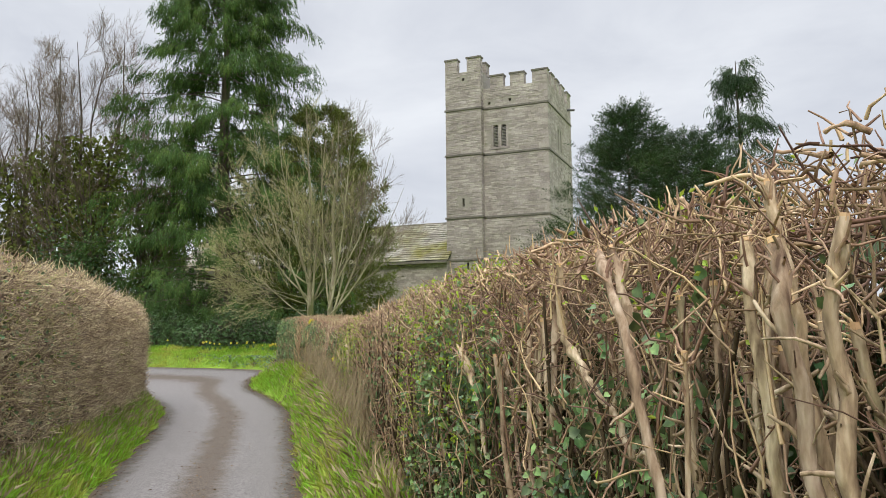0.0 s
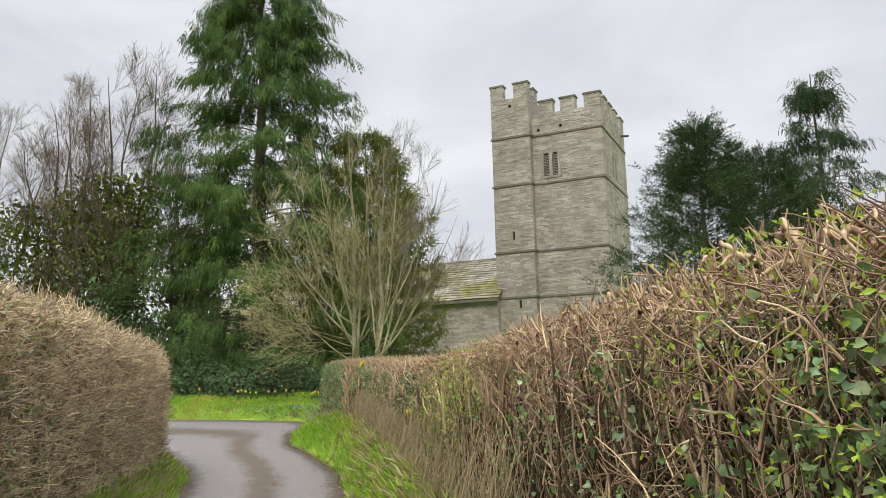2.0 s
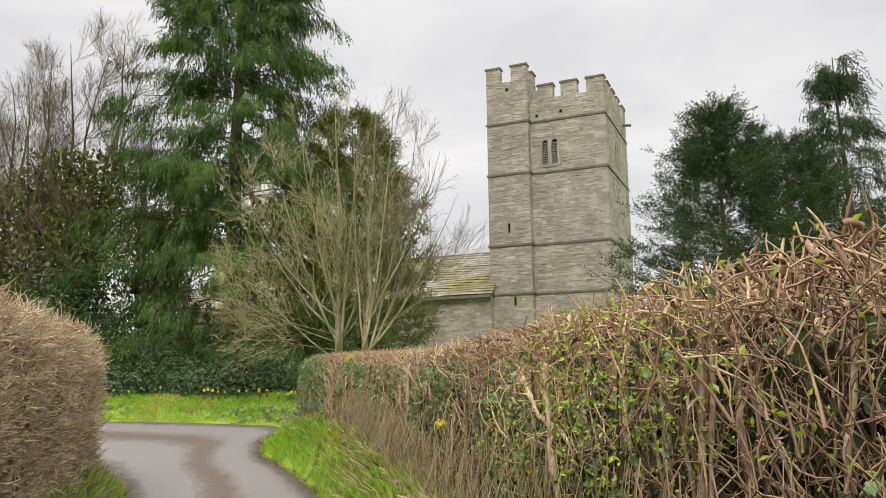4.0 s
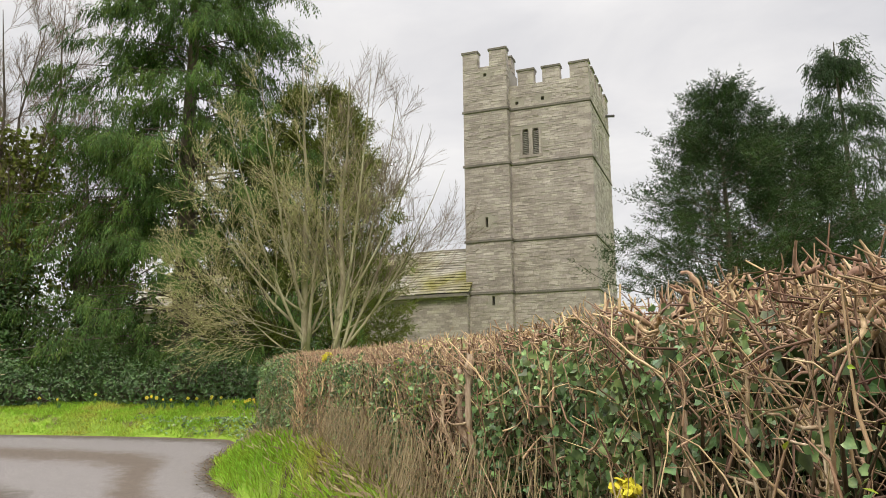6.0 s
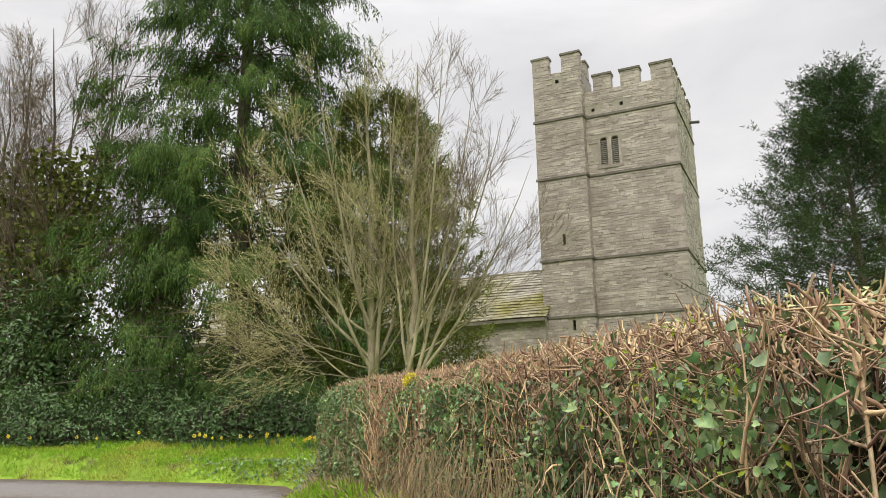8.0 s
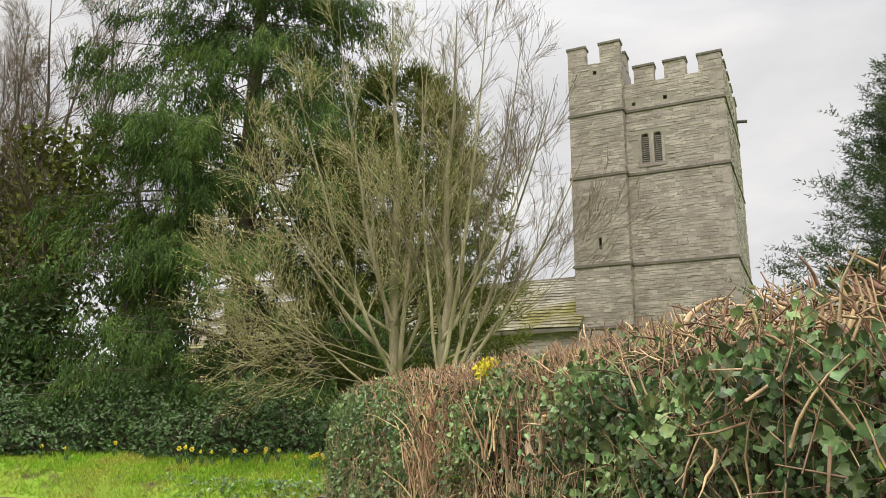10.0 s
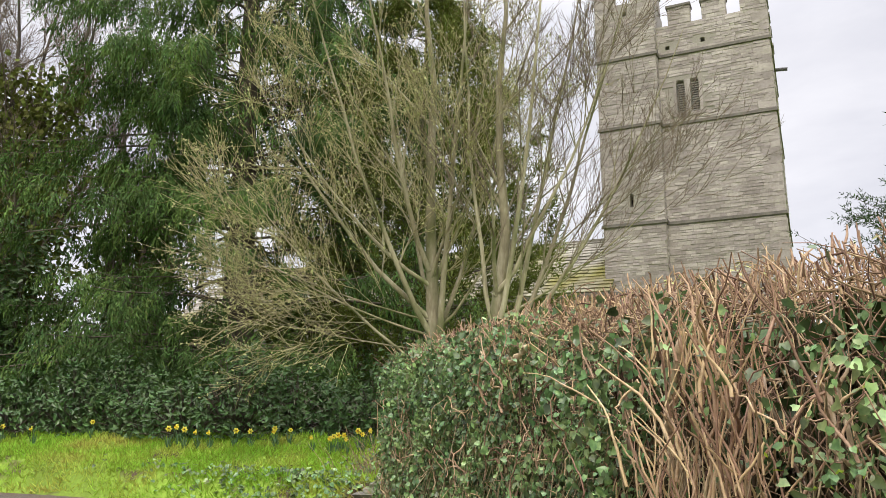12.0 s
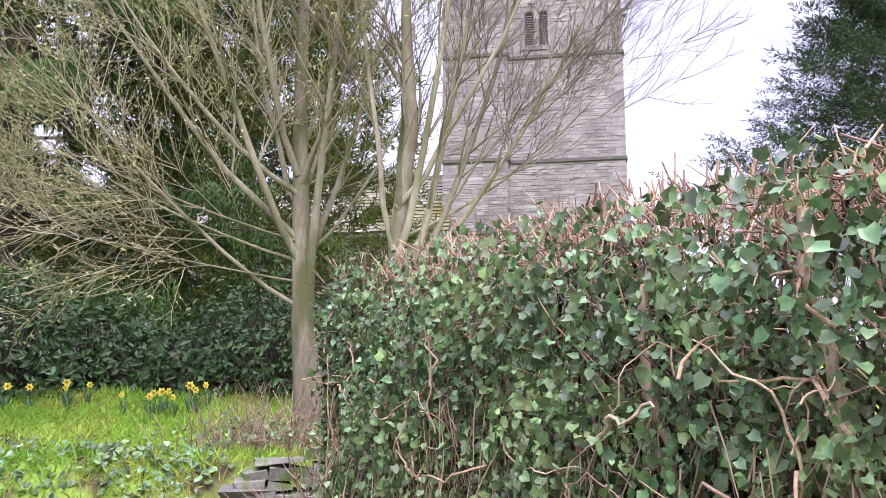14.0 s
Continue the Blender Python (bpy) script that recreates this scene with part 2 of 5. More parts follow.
def road_material():
    """Worn asphalt: darker wheel tracks, a gritty mossy crown and muddy edges, laid out across the road's width by UV."""
    m = bpy.data.materials.new("worn_lane_asphalt")
    m.use_nodes = True
    nt = m.node_tree
    N, L = nt.nodes, nt.links.new
    b = N["Principled BSDF"]
    uv = N.new("ShaderNodeUVMap")
    uv.uv_map = "across"
    sep = N.new("ShaderNodeSeparateXYZ")
    L(uv.outputs[0], sep.inputs[0])
    co = N.new("ShaderNodeTexCoord")
    n1, n2, n3 = (N.new("ShaderNodeTexNoise") for _ in range(3))
    for n, s in ((n1, 1.3), (n2, 60), (n3, 7)):
        n.inputs["Scale"].default_value, n.inputs["Detail"].default_value = s, 6
        L(co.outputs["Object"], n.inputs["Vector"])
    wob = N.new("ShaderNodeMath")
    wob.operation = "MULTIPLY_ADD"
    wob.inputs[1].default_value = 0.16
    L(n3.outputs["Fac"], wob.inputs[0])
    L(sep.outputs[0], wob.inputs[2])
    wob2 = N.new("ShaderNodeMath")
    wob2.operation = "MULTIPLY_ADD"
    wob2.inputs[1].default_value = 0.10
    L(n1.outputs["Fac"], wob2.inputs[0])
    L(wob.outputs[0], wob2.inputs[2])
    shift = N.new("ShaderNodeMath")
    shift.operation = "SUBTRACT"
    shift.inputs[1].default_value = 0.13
    L(wob2.outputs[0], shift.inputs[0])
    ramp = N.new("ShaderNodeValToRGB")
    mud, track, crown = (0.12, 0.085, 0.06), (0.20, 0.184, 0.176), (0.125, 0.10, 0.08)
    stops = [(0.0, mud), (0.05, (0.10, 0.085, 0.07)), (0.14, track), (0.36, track), (0.46, crown), (0.56, crown), (0.66, track), (0.86, track), (0.95, (0.10, 0.085, 0.07)), (1.0, mud)]
    while len(ramp.color_ramp.elements) < len(stops):
        ramp.color_ramp.elements.new(0.5)
    for el, (p, c) in zip(ramp.color_ramp.elements, stops):
        el.position, el.color = p, (*c, 1)
    L(shift.outputs[0], ramp.inputs[0])
    mr = N.new("ShaderNodeMapRange")
    mr.inputs[1].default_value, mr.inputs[2].default_value = 0.3, 0.7
    mr.inputs[3].default_value, mr.inputs[4].default_value = 0.45, 1.5
    L(n2.outputs["Fac"], mr.inputs[0])
    hs = N.new("ShaderNodeHueSaturation")
    L(ramp.outputs[0], hs.inputs["Color"])
    L(mr.outputs[0], hs.inputs["Value"])
    L(hs.outputs[0], b.inputs["Base Color"])
    b.inputs["Roughness"].default_value = 0.88
    b.inputs["Specular IOR Level"].default_value = 0.3
    bp = N.new("ShaderNodeBump")
    bp.inputs["Strength"].default_value, bp.inputs["Distance"].default_value = 0.5, 0.008
    L(n2.outputs["Fac"], bp.inputs["Height"])
    L(bp.outputs[0], b.inputs["Normal"])
    return m


M_ROAD = road_material()


# ---- mesh helpers ----
rng = np.random.default_rng(7)


def mesh_np(name, V, F, material=None, smooth=False):
    """A mesh from an array of corners and an array of equal-sided faces."""
    V, F = np.asarray(V, np.float32), np.asarray(F, np.int32)
    me = bpy.data.meshes.new(name)
    k = F.shape[1]
    me.vertices.add(len(V))
    me.vertices.foreach_set("co", V.ravel())
    me.loops.add(F.size)
    me.loops.foreach_set("vertex_index", F.ravel())
    me.polygons.add(len(F))
    me.polygons.foreach_set("loop_start", np.arange(0, F.size, k, dtype=np.int32))
    me.polygons.foreach_set("loop_total", np.full(len(F), k, np.int32))
    me.update(calc_edges=True)
    me.polygons.foreach_set("use_smooth", np.full(len(F), bool(smooth)))
    if material:
        me.materials.append(material)
    return me


def piece(name, V, F, material, parent=None, label="", kind="", smooth=False):
    round_wood = np.shape(F)[1] == 4 and name.endswith(("growth", "stem"))
    ob = new(name, mesh_np(name, V, F, material, smooth or round_wood))
    if parent is not None:
        ob.parent = parent
    return tagged(ob, label=label, kind=kind)


def part(name, bm, material, parent, label=""):
    """Links a bmesh as one mesh object under a thing or a part."""
    me = bpy.data.meshes.new(name)
    bm.to_mesh(me)
    bm.free()
    me.materials.append(material)
    ob = new(name, me)
    if parent is not None:
        ob.parent = parent
    return tagged(ob, label=label)


def thing(name, label, category, group="", kind="", at=(0, 0, 0)):
    ob = new(name)
    ob.location = at
    return tagged(ob, label, category, group, kind)


def unit(a):
    return a / np.maximum(np.linalg.norm(a, axis=-1, keepdims=True), 1e-9)


def tubes(P, R, sides=3):
    """Tapered tubes along polylines P (n, k, 3) with radii R (n, k); their quads."""
    P, R = np.asarray(P, float), np.asarray(R, float)
    n, k, _ = P.shape
    T = np.empty_like(P)
    T[:, 1:-1] = P[:, 2:] - P[:, :-2]
    T[:, 0], T[:, -1] = P[:, 1] - P[:, 0], P[:, -1] - P[:, -2]
    T = unit(T)
    ref = unit(rng.normal(size=(n, 1, 3)) * 0.3 + np.array([0.83, 0.55, 0.05]))
    U = unit(np.cross(T, np.broadcast_to(ref, T.shape)))
    W = np.cross(T, U)
    a = np.arange(sides) * 2 * np.pi / sides
    ring = U[:, :, None] * np.cos(a)[None, None, :, None] + W[:, :, None] * np.sin(a)[None, None, :, None]
    V = (P[:, :, None] + ring * R[:, :, None, None]).reshape(-1, 3)
    i, j, s = np.meshgrid(np.arange(n), np.arange(k - 1), np.arange(sides), indexing="ij")
    base = i * k * sides + j * sides
    s2 = (s + 1) % sides
    F = np.stack([base + s, base + s2, base + sides + s2, base + sides + s], -1).reshape(-1, 4)
    return V, F


def scatter(tv, tf, C, N, size, roll=None):
    """Copies of a small template (its face looks to +z, its tip to +y) at C, facing N, rolled and sized, in one mesh."""
    tv, tf, C, N = np.asarray(tv, float), np.asarray(tf), np.asarray(C, float), unit(np.asarray(N, float))
    n = len(C)
    roll = rng.uniform(0, 2 * np.pi, n) if roll is None else roll
    up = np.where(np.abs(N[:, 2:3]) > 0.95, np.array([[1.0, 0, 0]]), np.array([[0, 0, 1.0]]))
    X = unit(np.cross(up, N))
    Y = np.cross(N, X)
    c, s = np.cos(roll)[:, None], np.sin(roll)[:, None]
    X2, Y2 = X * c + Y * s, Y * c - X * s
    sz = np.broadcast_to(np.asarray(size, float), (n,))[:, None, None]
    V = C[:, None] + (X2[:, None] * tv[None, :, 0:1] + Y2[:, None] * tv[None, :, 1:2] + N[:, None] * tv[None, :, 2:3]) * sz
    F = (tf[None] + (np.arange(n) * len(tv))[:, None, None]).reshape(-1, tf.shape[1])
    return V.reshape(-1, 3), F


def boxes(lo, hi, bev=0.0):
    """Boxes between corners lo and hi (n, 3)."""
    lo, hi = np.asarray(lo, float), np.asarray(hi, float)
    n = len(lo)
    sel = np.array([[0, 0, 0], [1, 0, 0], [1, 1, 0], [0, 1, 0], [0, 0, 1], [1, 0, 1], [1, 1, 1], [0, 1, 1]])
    V = np.where(sel[None] == 1, hi[:, None], lo[:, None])
    f = np.array([[0, 3, 2, 1], [4, 5, 6, 7], [0, 1, 5, 4], [1, 2, 6, 5], [2, 3, 7, 6], [3, 0, 4, 7]])
    F = (f[None] + (np.arange(n) * 8)[:, None, None]).reshape(-1, 4)
    return V.reshape(-1, 3), F


def join(parts):
    Vs, Fs, o = [], [], 0
    for V, F in parts:
        Vs.append(V)
        Fs.append(np.asarray(F) + o)
        o += len(V)
    return np.concatenate(Vs), np.concatenate(Fs)


IVY_V = np.array([[0, -0.28, 0], [0.36, -0.36, 0.1], [0.46, 0.08, 0.1], [0.0, 0.6, -0.1], [-0.46, 0.08, 0.1], [-0.36, -0.36, 0.1], [0, 0.0, -0.06]])
IVY_F = np.array([[0, 1, 6], [1, 2, 6], [2, 3, 6], [3, 4, 6], [4, 5, 6], [5, 0, 6]])
OVAL_V = np.array([[0, -0.5, 0], [0.24, -0.05, 0.08], [0, 0.5, -0.04], [-0.24, -0.05, 0.08]])
OVAL_F = np.array([[0, 1, 2], [0, 2, 3]])


def frond_template(n=5, width=0.32, droop=0.25):
    """A flat hanging spray: a spine with narrow side leaflets."""
    V, F = [], []
    for i in range(n):
        y = i / n
        for sgn in (-1, 1):
            w = width * (1 - 0.6 * y) * sgn
            k = len(V)
            z = -droop * y * y
            V += [[0, y - 0.05, z], [w * 0.55, y + 0.10, z - 0.02], [w, y + 0.26, z - 0.10], [w * 0.25, y + 0.17, z + 0.02]]
            F.append([k, k + 1, k + 2, k + 3])
    k = len(V)
    V += [[-0.04, 0.7, -droop * 0.5], [0.04, 0.7, -droop * 0.5], [0.05, 1.0, -droop], [0.0, 1.2, -droop * 1.4]]
    F.append([k, k + 1, k + 2, k + 3])
    return np.array(V), np.array(F)


FROND_V, FROND_F = frond_template(3, 0.19, 0.25)
SPRIG = frond_template(2, 0.34, 0.15)


# ---- plan of the lane ----
def face_x(y):
    """The right-hand hedge's face."""
    return np.interp(y, [-8, 4.8, 16.9, 18.5, 20.9, 21.7], [2.25, -0.31, -2.89, -3.5, -4.36, -4.5])


def base_z(y):
    return np.interp(y, [-8, 0, 5.7, 9, 17.5, 22, 26], [0.4, 0.5, 0.6, 0.86, 0.96, 0.9, 0.95])


def top_z(y):
    return np.interp(y, [-8, 5, 8, 10, 12, 13, 15, 16.5, 18, 19, 20.3, 21.7], [1.92, 1.9, 1.81, 1.79, 1.79, 1.84, 1.92, 1.97, 2.03, 2.09, 2.12, 2.1])


def road_z(y):
    return np.interp(y, [-8, 13, 16, 18.5, 21, 25, 29, 40], [0, 0, 0.12, 0.32, 0.46, 0.66, 0.82, 0.9])


ROAD_R = [(2.3, -8), (0.36, 0), (-1.42, 8), (-3.06, 15.8), (-3.75, 17.4), (-4.75, 19.3), (-5.2, 21.3), (-5.2, 23.3), (-5.75, 24.4), (-7.2, 25.0), (-9.4, 25.7), (-14, 26.9), (-30, 31)]
ROAD_L = [(0.3, -8), (-1.75, 0), (-3.62, 8), (-5.42, 15.0), (-5.72, 16.0), (-6.1, 16.8), (-6.6, 17.5), (-7.2, 18.1), (-8.0, 18.7), (-9.5, 19.4), (-12, 20.2), (-16, 21.0), (-30, 23.5)]


def smooth01(x):
    x = np.clip(x, 0, 1)
    return x * x * (3 - 2 * x)


def seg_dist(px, py, pts):
    """Signed distance to a polyline, positive to the left of its course."""
    best, sign = np.full(px.shape, 1e9), np.ones(px.shape)
    for (ax, ay), (bx, by) in zip(pts, pts[1:]):
        dx, dy = bx - ax, by - ay
        t = np.clip(((px - ax) * dx + (py - ay) * dy) / (dx * dx + dy * dy), 0, 1)
        d = np.hypot(px - ax - t * dx, py - ay - t * dy)
        near = d < best
        best = np.where(near, d, best)
        sign = np.where(near, np.sign(dx * (py - ay) - dy * (px - ax)), sign)
    return best * sign


def ground_z(x, y, bumpy=True):
    x, y = np.broadcast_arrays(np.asarray(x, float), np.asarray(y, float))
    rz = road_z(y)
    r_out = -seg_dist(x, y, ROAD_R)
    l_out = seg_dist(x, y, ROAD_L)
    far = smooth01((y - 22.5) / 2)
    inner = base_z(y) * (1 - far) + far * (0.95 + np.clip((y - 25.6) * 0.16, 0, 0.36))
    rise = 0.42 + 0.5 * smooth01((y - 17.5) / 2.5) * (1 - smooth01((y - 21.5) / 2)) + 0.1 * far
    zr = rz + (inner - rz) * smooth01(r_out / rise)
    zl = rz + 0.42 * smooth01(l_out / 0.55)
    z = np.where(r_out > 0, zr, np.where(l_out > 0, zl, rz))
    hollow = smooth01((x + 5.45) / 0.35) * smooth01((y - 22.1) / 0.5) * (1 - smooth01((y - 24.15) / 0.22))
    z = z * (1 - hollow) + (0.64 + 0.04 * np.clip(x + 5, 0, 5)) * hollow
    if bumpy:
        off = smooth01(np.maximum(r_out, l_out) / 0.3)
        z = z + off * 0.035 * (np.sin(x * 3.1 + y * 1.7) * np.sin(y * 2.9 - x * 1.3) + 0.6 * np.sin(x * 7.3 + 1) * np.sin(y * 6.7))
    return z


def grid_mesh(name, xs, ys, zf, material, parent=None):
    X, Y = np.meshgrid(xs, ys, indexing="ij")
    V = np.stack([X, Y, zf(X, Y)], -1).reshape(-1, 3)
    nx, ny = len(xs), len(ys)
    i, j = np.meshgrid(np.arange(nx - 1), np.arange(ny - 1), indexing="ij")
    a = (i * ny + j).ravel()
    F = np.stack([a, a + ny, a + ny + 1, a + 1], -1)
    return piece(name, V, F, material, parent, smooth=True)


def build_ground():
    far = [60, 90, 150, 300, 700, 1800]
    xs = np.concatenate([[-v for v in far[::-1]], np.arange(-40, -14, 1.0), np.arange(-14, 3, 0.14), np.arange(3, 42, 1.0), far])
    ys = np.concatenate([[-v for v in far[::-1]], np.arange(-40, -6, 2.0), np.arange(-6, 29, 0.14), np.arange(29, 58, 1.0), far])

    def zf(X, Y):
        inroad = np.minimum(seg_dist(X, Y, ROAD_R), -seg_dist(X, Y, ROAD_L))
        return ground_z(X, Y) - 0.06 * smooth01(inroad / 0.12)

    tagged(grid_mesh("ground", xs, ys, zf, M_SOIL), "mossy green grass ground with bare soil banks", "ground", kind="structure")


def build_road():
    n, k = 90, 15
    R, Lf = np.array(ROAD_R, float), np.array(ROAD_L, float)
    t0 = np.linspace(0, 1, len(R))
    t = np.linspace(0, 1, n)
    Rp = np.stack([np.interp(t, t0, R[:, i]) for i in (0, 1)], -1)
    Lp = np.stack([np.interp(t, t0, Lf[:, i]) for i in (0, 1)], -1)
    u = np.linspace(0, 1, k)
    P = Lp[:, None] * (1 - u)[None, :, None] + Rp[:, None] * u[None, :, None]
    crown = 0.025 * (1 - (2 * u - 1) ** 2)
    Z = road_z(P[..., 1]) + crown[None] + 0.004
    V = np.concatenate([P, Z[..., None]], -1).reshape(-1, 3)
    i, j = np.meshgrid(np.arange(n - 1), np.arange(k - 1), indexing="ij")
    a = (i * k + j).ravel()
    F = np.stack([a, a + 1, a + k + 1, a + k], -1)
    ob = piece("road", V, F, M_ROAD, smooth=True)
    uv = ob.data.uv_layers.new(name="across")
    uu = np.tile(u, n)
    vv = np.repeat(t, k)
    idx = F.ravel()
    uv.data.foreach_set("uv", np.stack([uu[idx], vv[idx]], -1).astype(np.float32).ravel())
    tagged(ob, "narrow worn grey asphalt lane with muddy crown", "road", kind="structure")


build_ground()
build_road()

# ---- church ----
CORNER = np.array([5.66, 39.85])
ANG = radians(22.5)
AX = np.array([-math.cos(ANG), math.sin(ANG)])      # along the front face, away from the corner
DP = np.array([math.sin(ANG), math.cos(ANG)])       # into the tower
# In the church's own frame: x along the front face from the near corner, y into the building (mirrored, so faces are flipped once).


def cw(V):
    V = np.asarray(V, float)
    return np.stack([CORNER[0] + V[:, 0] * AX[0] + V[:, 1] * DP[0], CORNER[1] + V[:, 0] * AX[1] + V[:, 1] * DP[1], V[:, 2]], -1)


def cpiece(name, V, F, material, parent, label="", kind=""):
    return piece(name, cw(V), np.asarray(F)[:, ::-1], material, parent, label, kind)


def cbox(name, lo, hi, material, parent, label=""):
    V, F = boxes([lo], [hi])
    return cpiece(name, V, F, material, parent, label)


TW, TD = 5.68, 5.3          # tower width and depth
TX = 3.62                  # where the stair turret begins
TP = 0.42                  # how far it stands forward
STRINGS = [5.75, 8.05, 11.5, 14.05]


def courses(x0, x1, z0, z1, r, hmin=0.06, hmax=0.14, wmin=0.14, wmax=0.5):
    """Rows of stones over a rectangle: (x0, x1, z0, z1) each."""
    out, z = [], z0
    while z < z1 - 0.04:
        h = min(r.uniform(hmin, hmax), z1 - z)
        if z1 - z - h < 0.06:
            h = z1 - z
        x = x0 - r.uniform(0, 0.2)
        while x < x1:
            w = r.uniform(wmin, wmax) * (0.7 + h * 2.2)
            a, b = max(x, x0), min(x + w, x1)
            if b - a > 0.05:
                out.append((a, b, z, z + h))
            x += w
        z += h
    return np.array(out)


def face_stones(rects, plane, axis, r, out=-1):
    """Stones proud of a wall plane; axis 0: the wall runs along x at y=plane, axis 1: along y at x=plane."""
    g = 0.006
    n = len(rects)
    pr = r.uniform(0.006, 0.024, n)
    a, b, c, d = rects[:, 0] + g, rects[:, 1] - g, rects[:, 2] + g, rects[:, 3] - g
    bk = np.full(n, plane - out * 0.03)
    ft = plane + out * pr
    lo_p, hi_p = np.minimum(bk, ft), np.maximum(bk, ft)
    if axis == 0:
        V, F = boxes(np.stack([a, lo_p, c], -1), np.stack([b, hi_p, d], -1))
    else:
        V, F = boxes(np.stack([lo_p, a, c], -1), np.stack([hi_p, b, d], -1))
    V = V + r.normal(0, 0.005, V.shape)
    return V, F


def clear_of(rects, holes):
    keep = np.ones(len(rects), bool)
    for x0, x1, z0, z1 in holes:
        keep &= ~((rects[:, 1] > x0) & (rects[:, 0] < x1) & (rects[:, 3] > z0) & (rects[:, 2] < z1))
    return rects[keep]


def wall_with_holes(x0, x1, z0, z1, y, th, holes):
    """Boxes that fill a wall but for its openings."""
    xs = sorted({x0, x1, *[h[0] for h in holes], *[h[1] for h in holes]})
    zs = sorted({z0, z1, *[h[2] for h in holes], *[h[3] for h in holes]})
    lo, hi = [], []
    for a, b in zip(xs, xs[1:]):
        for c, d in zip(zs, zs[1:]):
            if not any(a >= h[0] - 1e-6 and b <= h[1] + 1e-6 and c >= h[2] - 1e-6 and d <= h[3] + 1e-6 for h in holes):
                lo.append((a, y, c))
                hi.append((b, y + th, d))
    return boxes(lo, hi)


WIN = [(2.78, 3.06, 11.82, 13.02), (2.32, 2.60, 11.82, 13.02)]
SIDE_WIN = [(2.05, 2.35, 11.82, 13.02), (2.6, 2.9, 11.82, 13.02)]
SLITS = [(4.62, 4.74, 8.6, 9.05), (4.40, 4.52, 5.15, 5.55)]
HOLES = [(2.02, 2.16, 14.28, 14.44), (3.2, 3.34, 14.22, 14.36), (4.55, 4.70, 15.62, 15.78)]


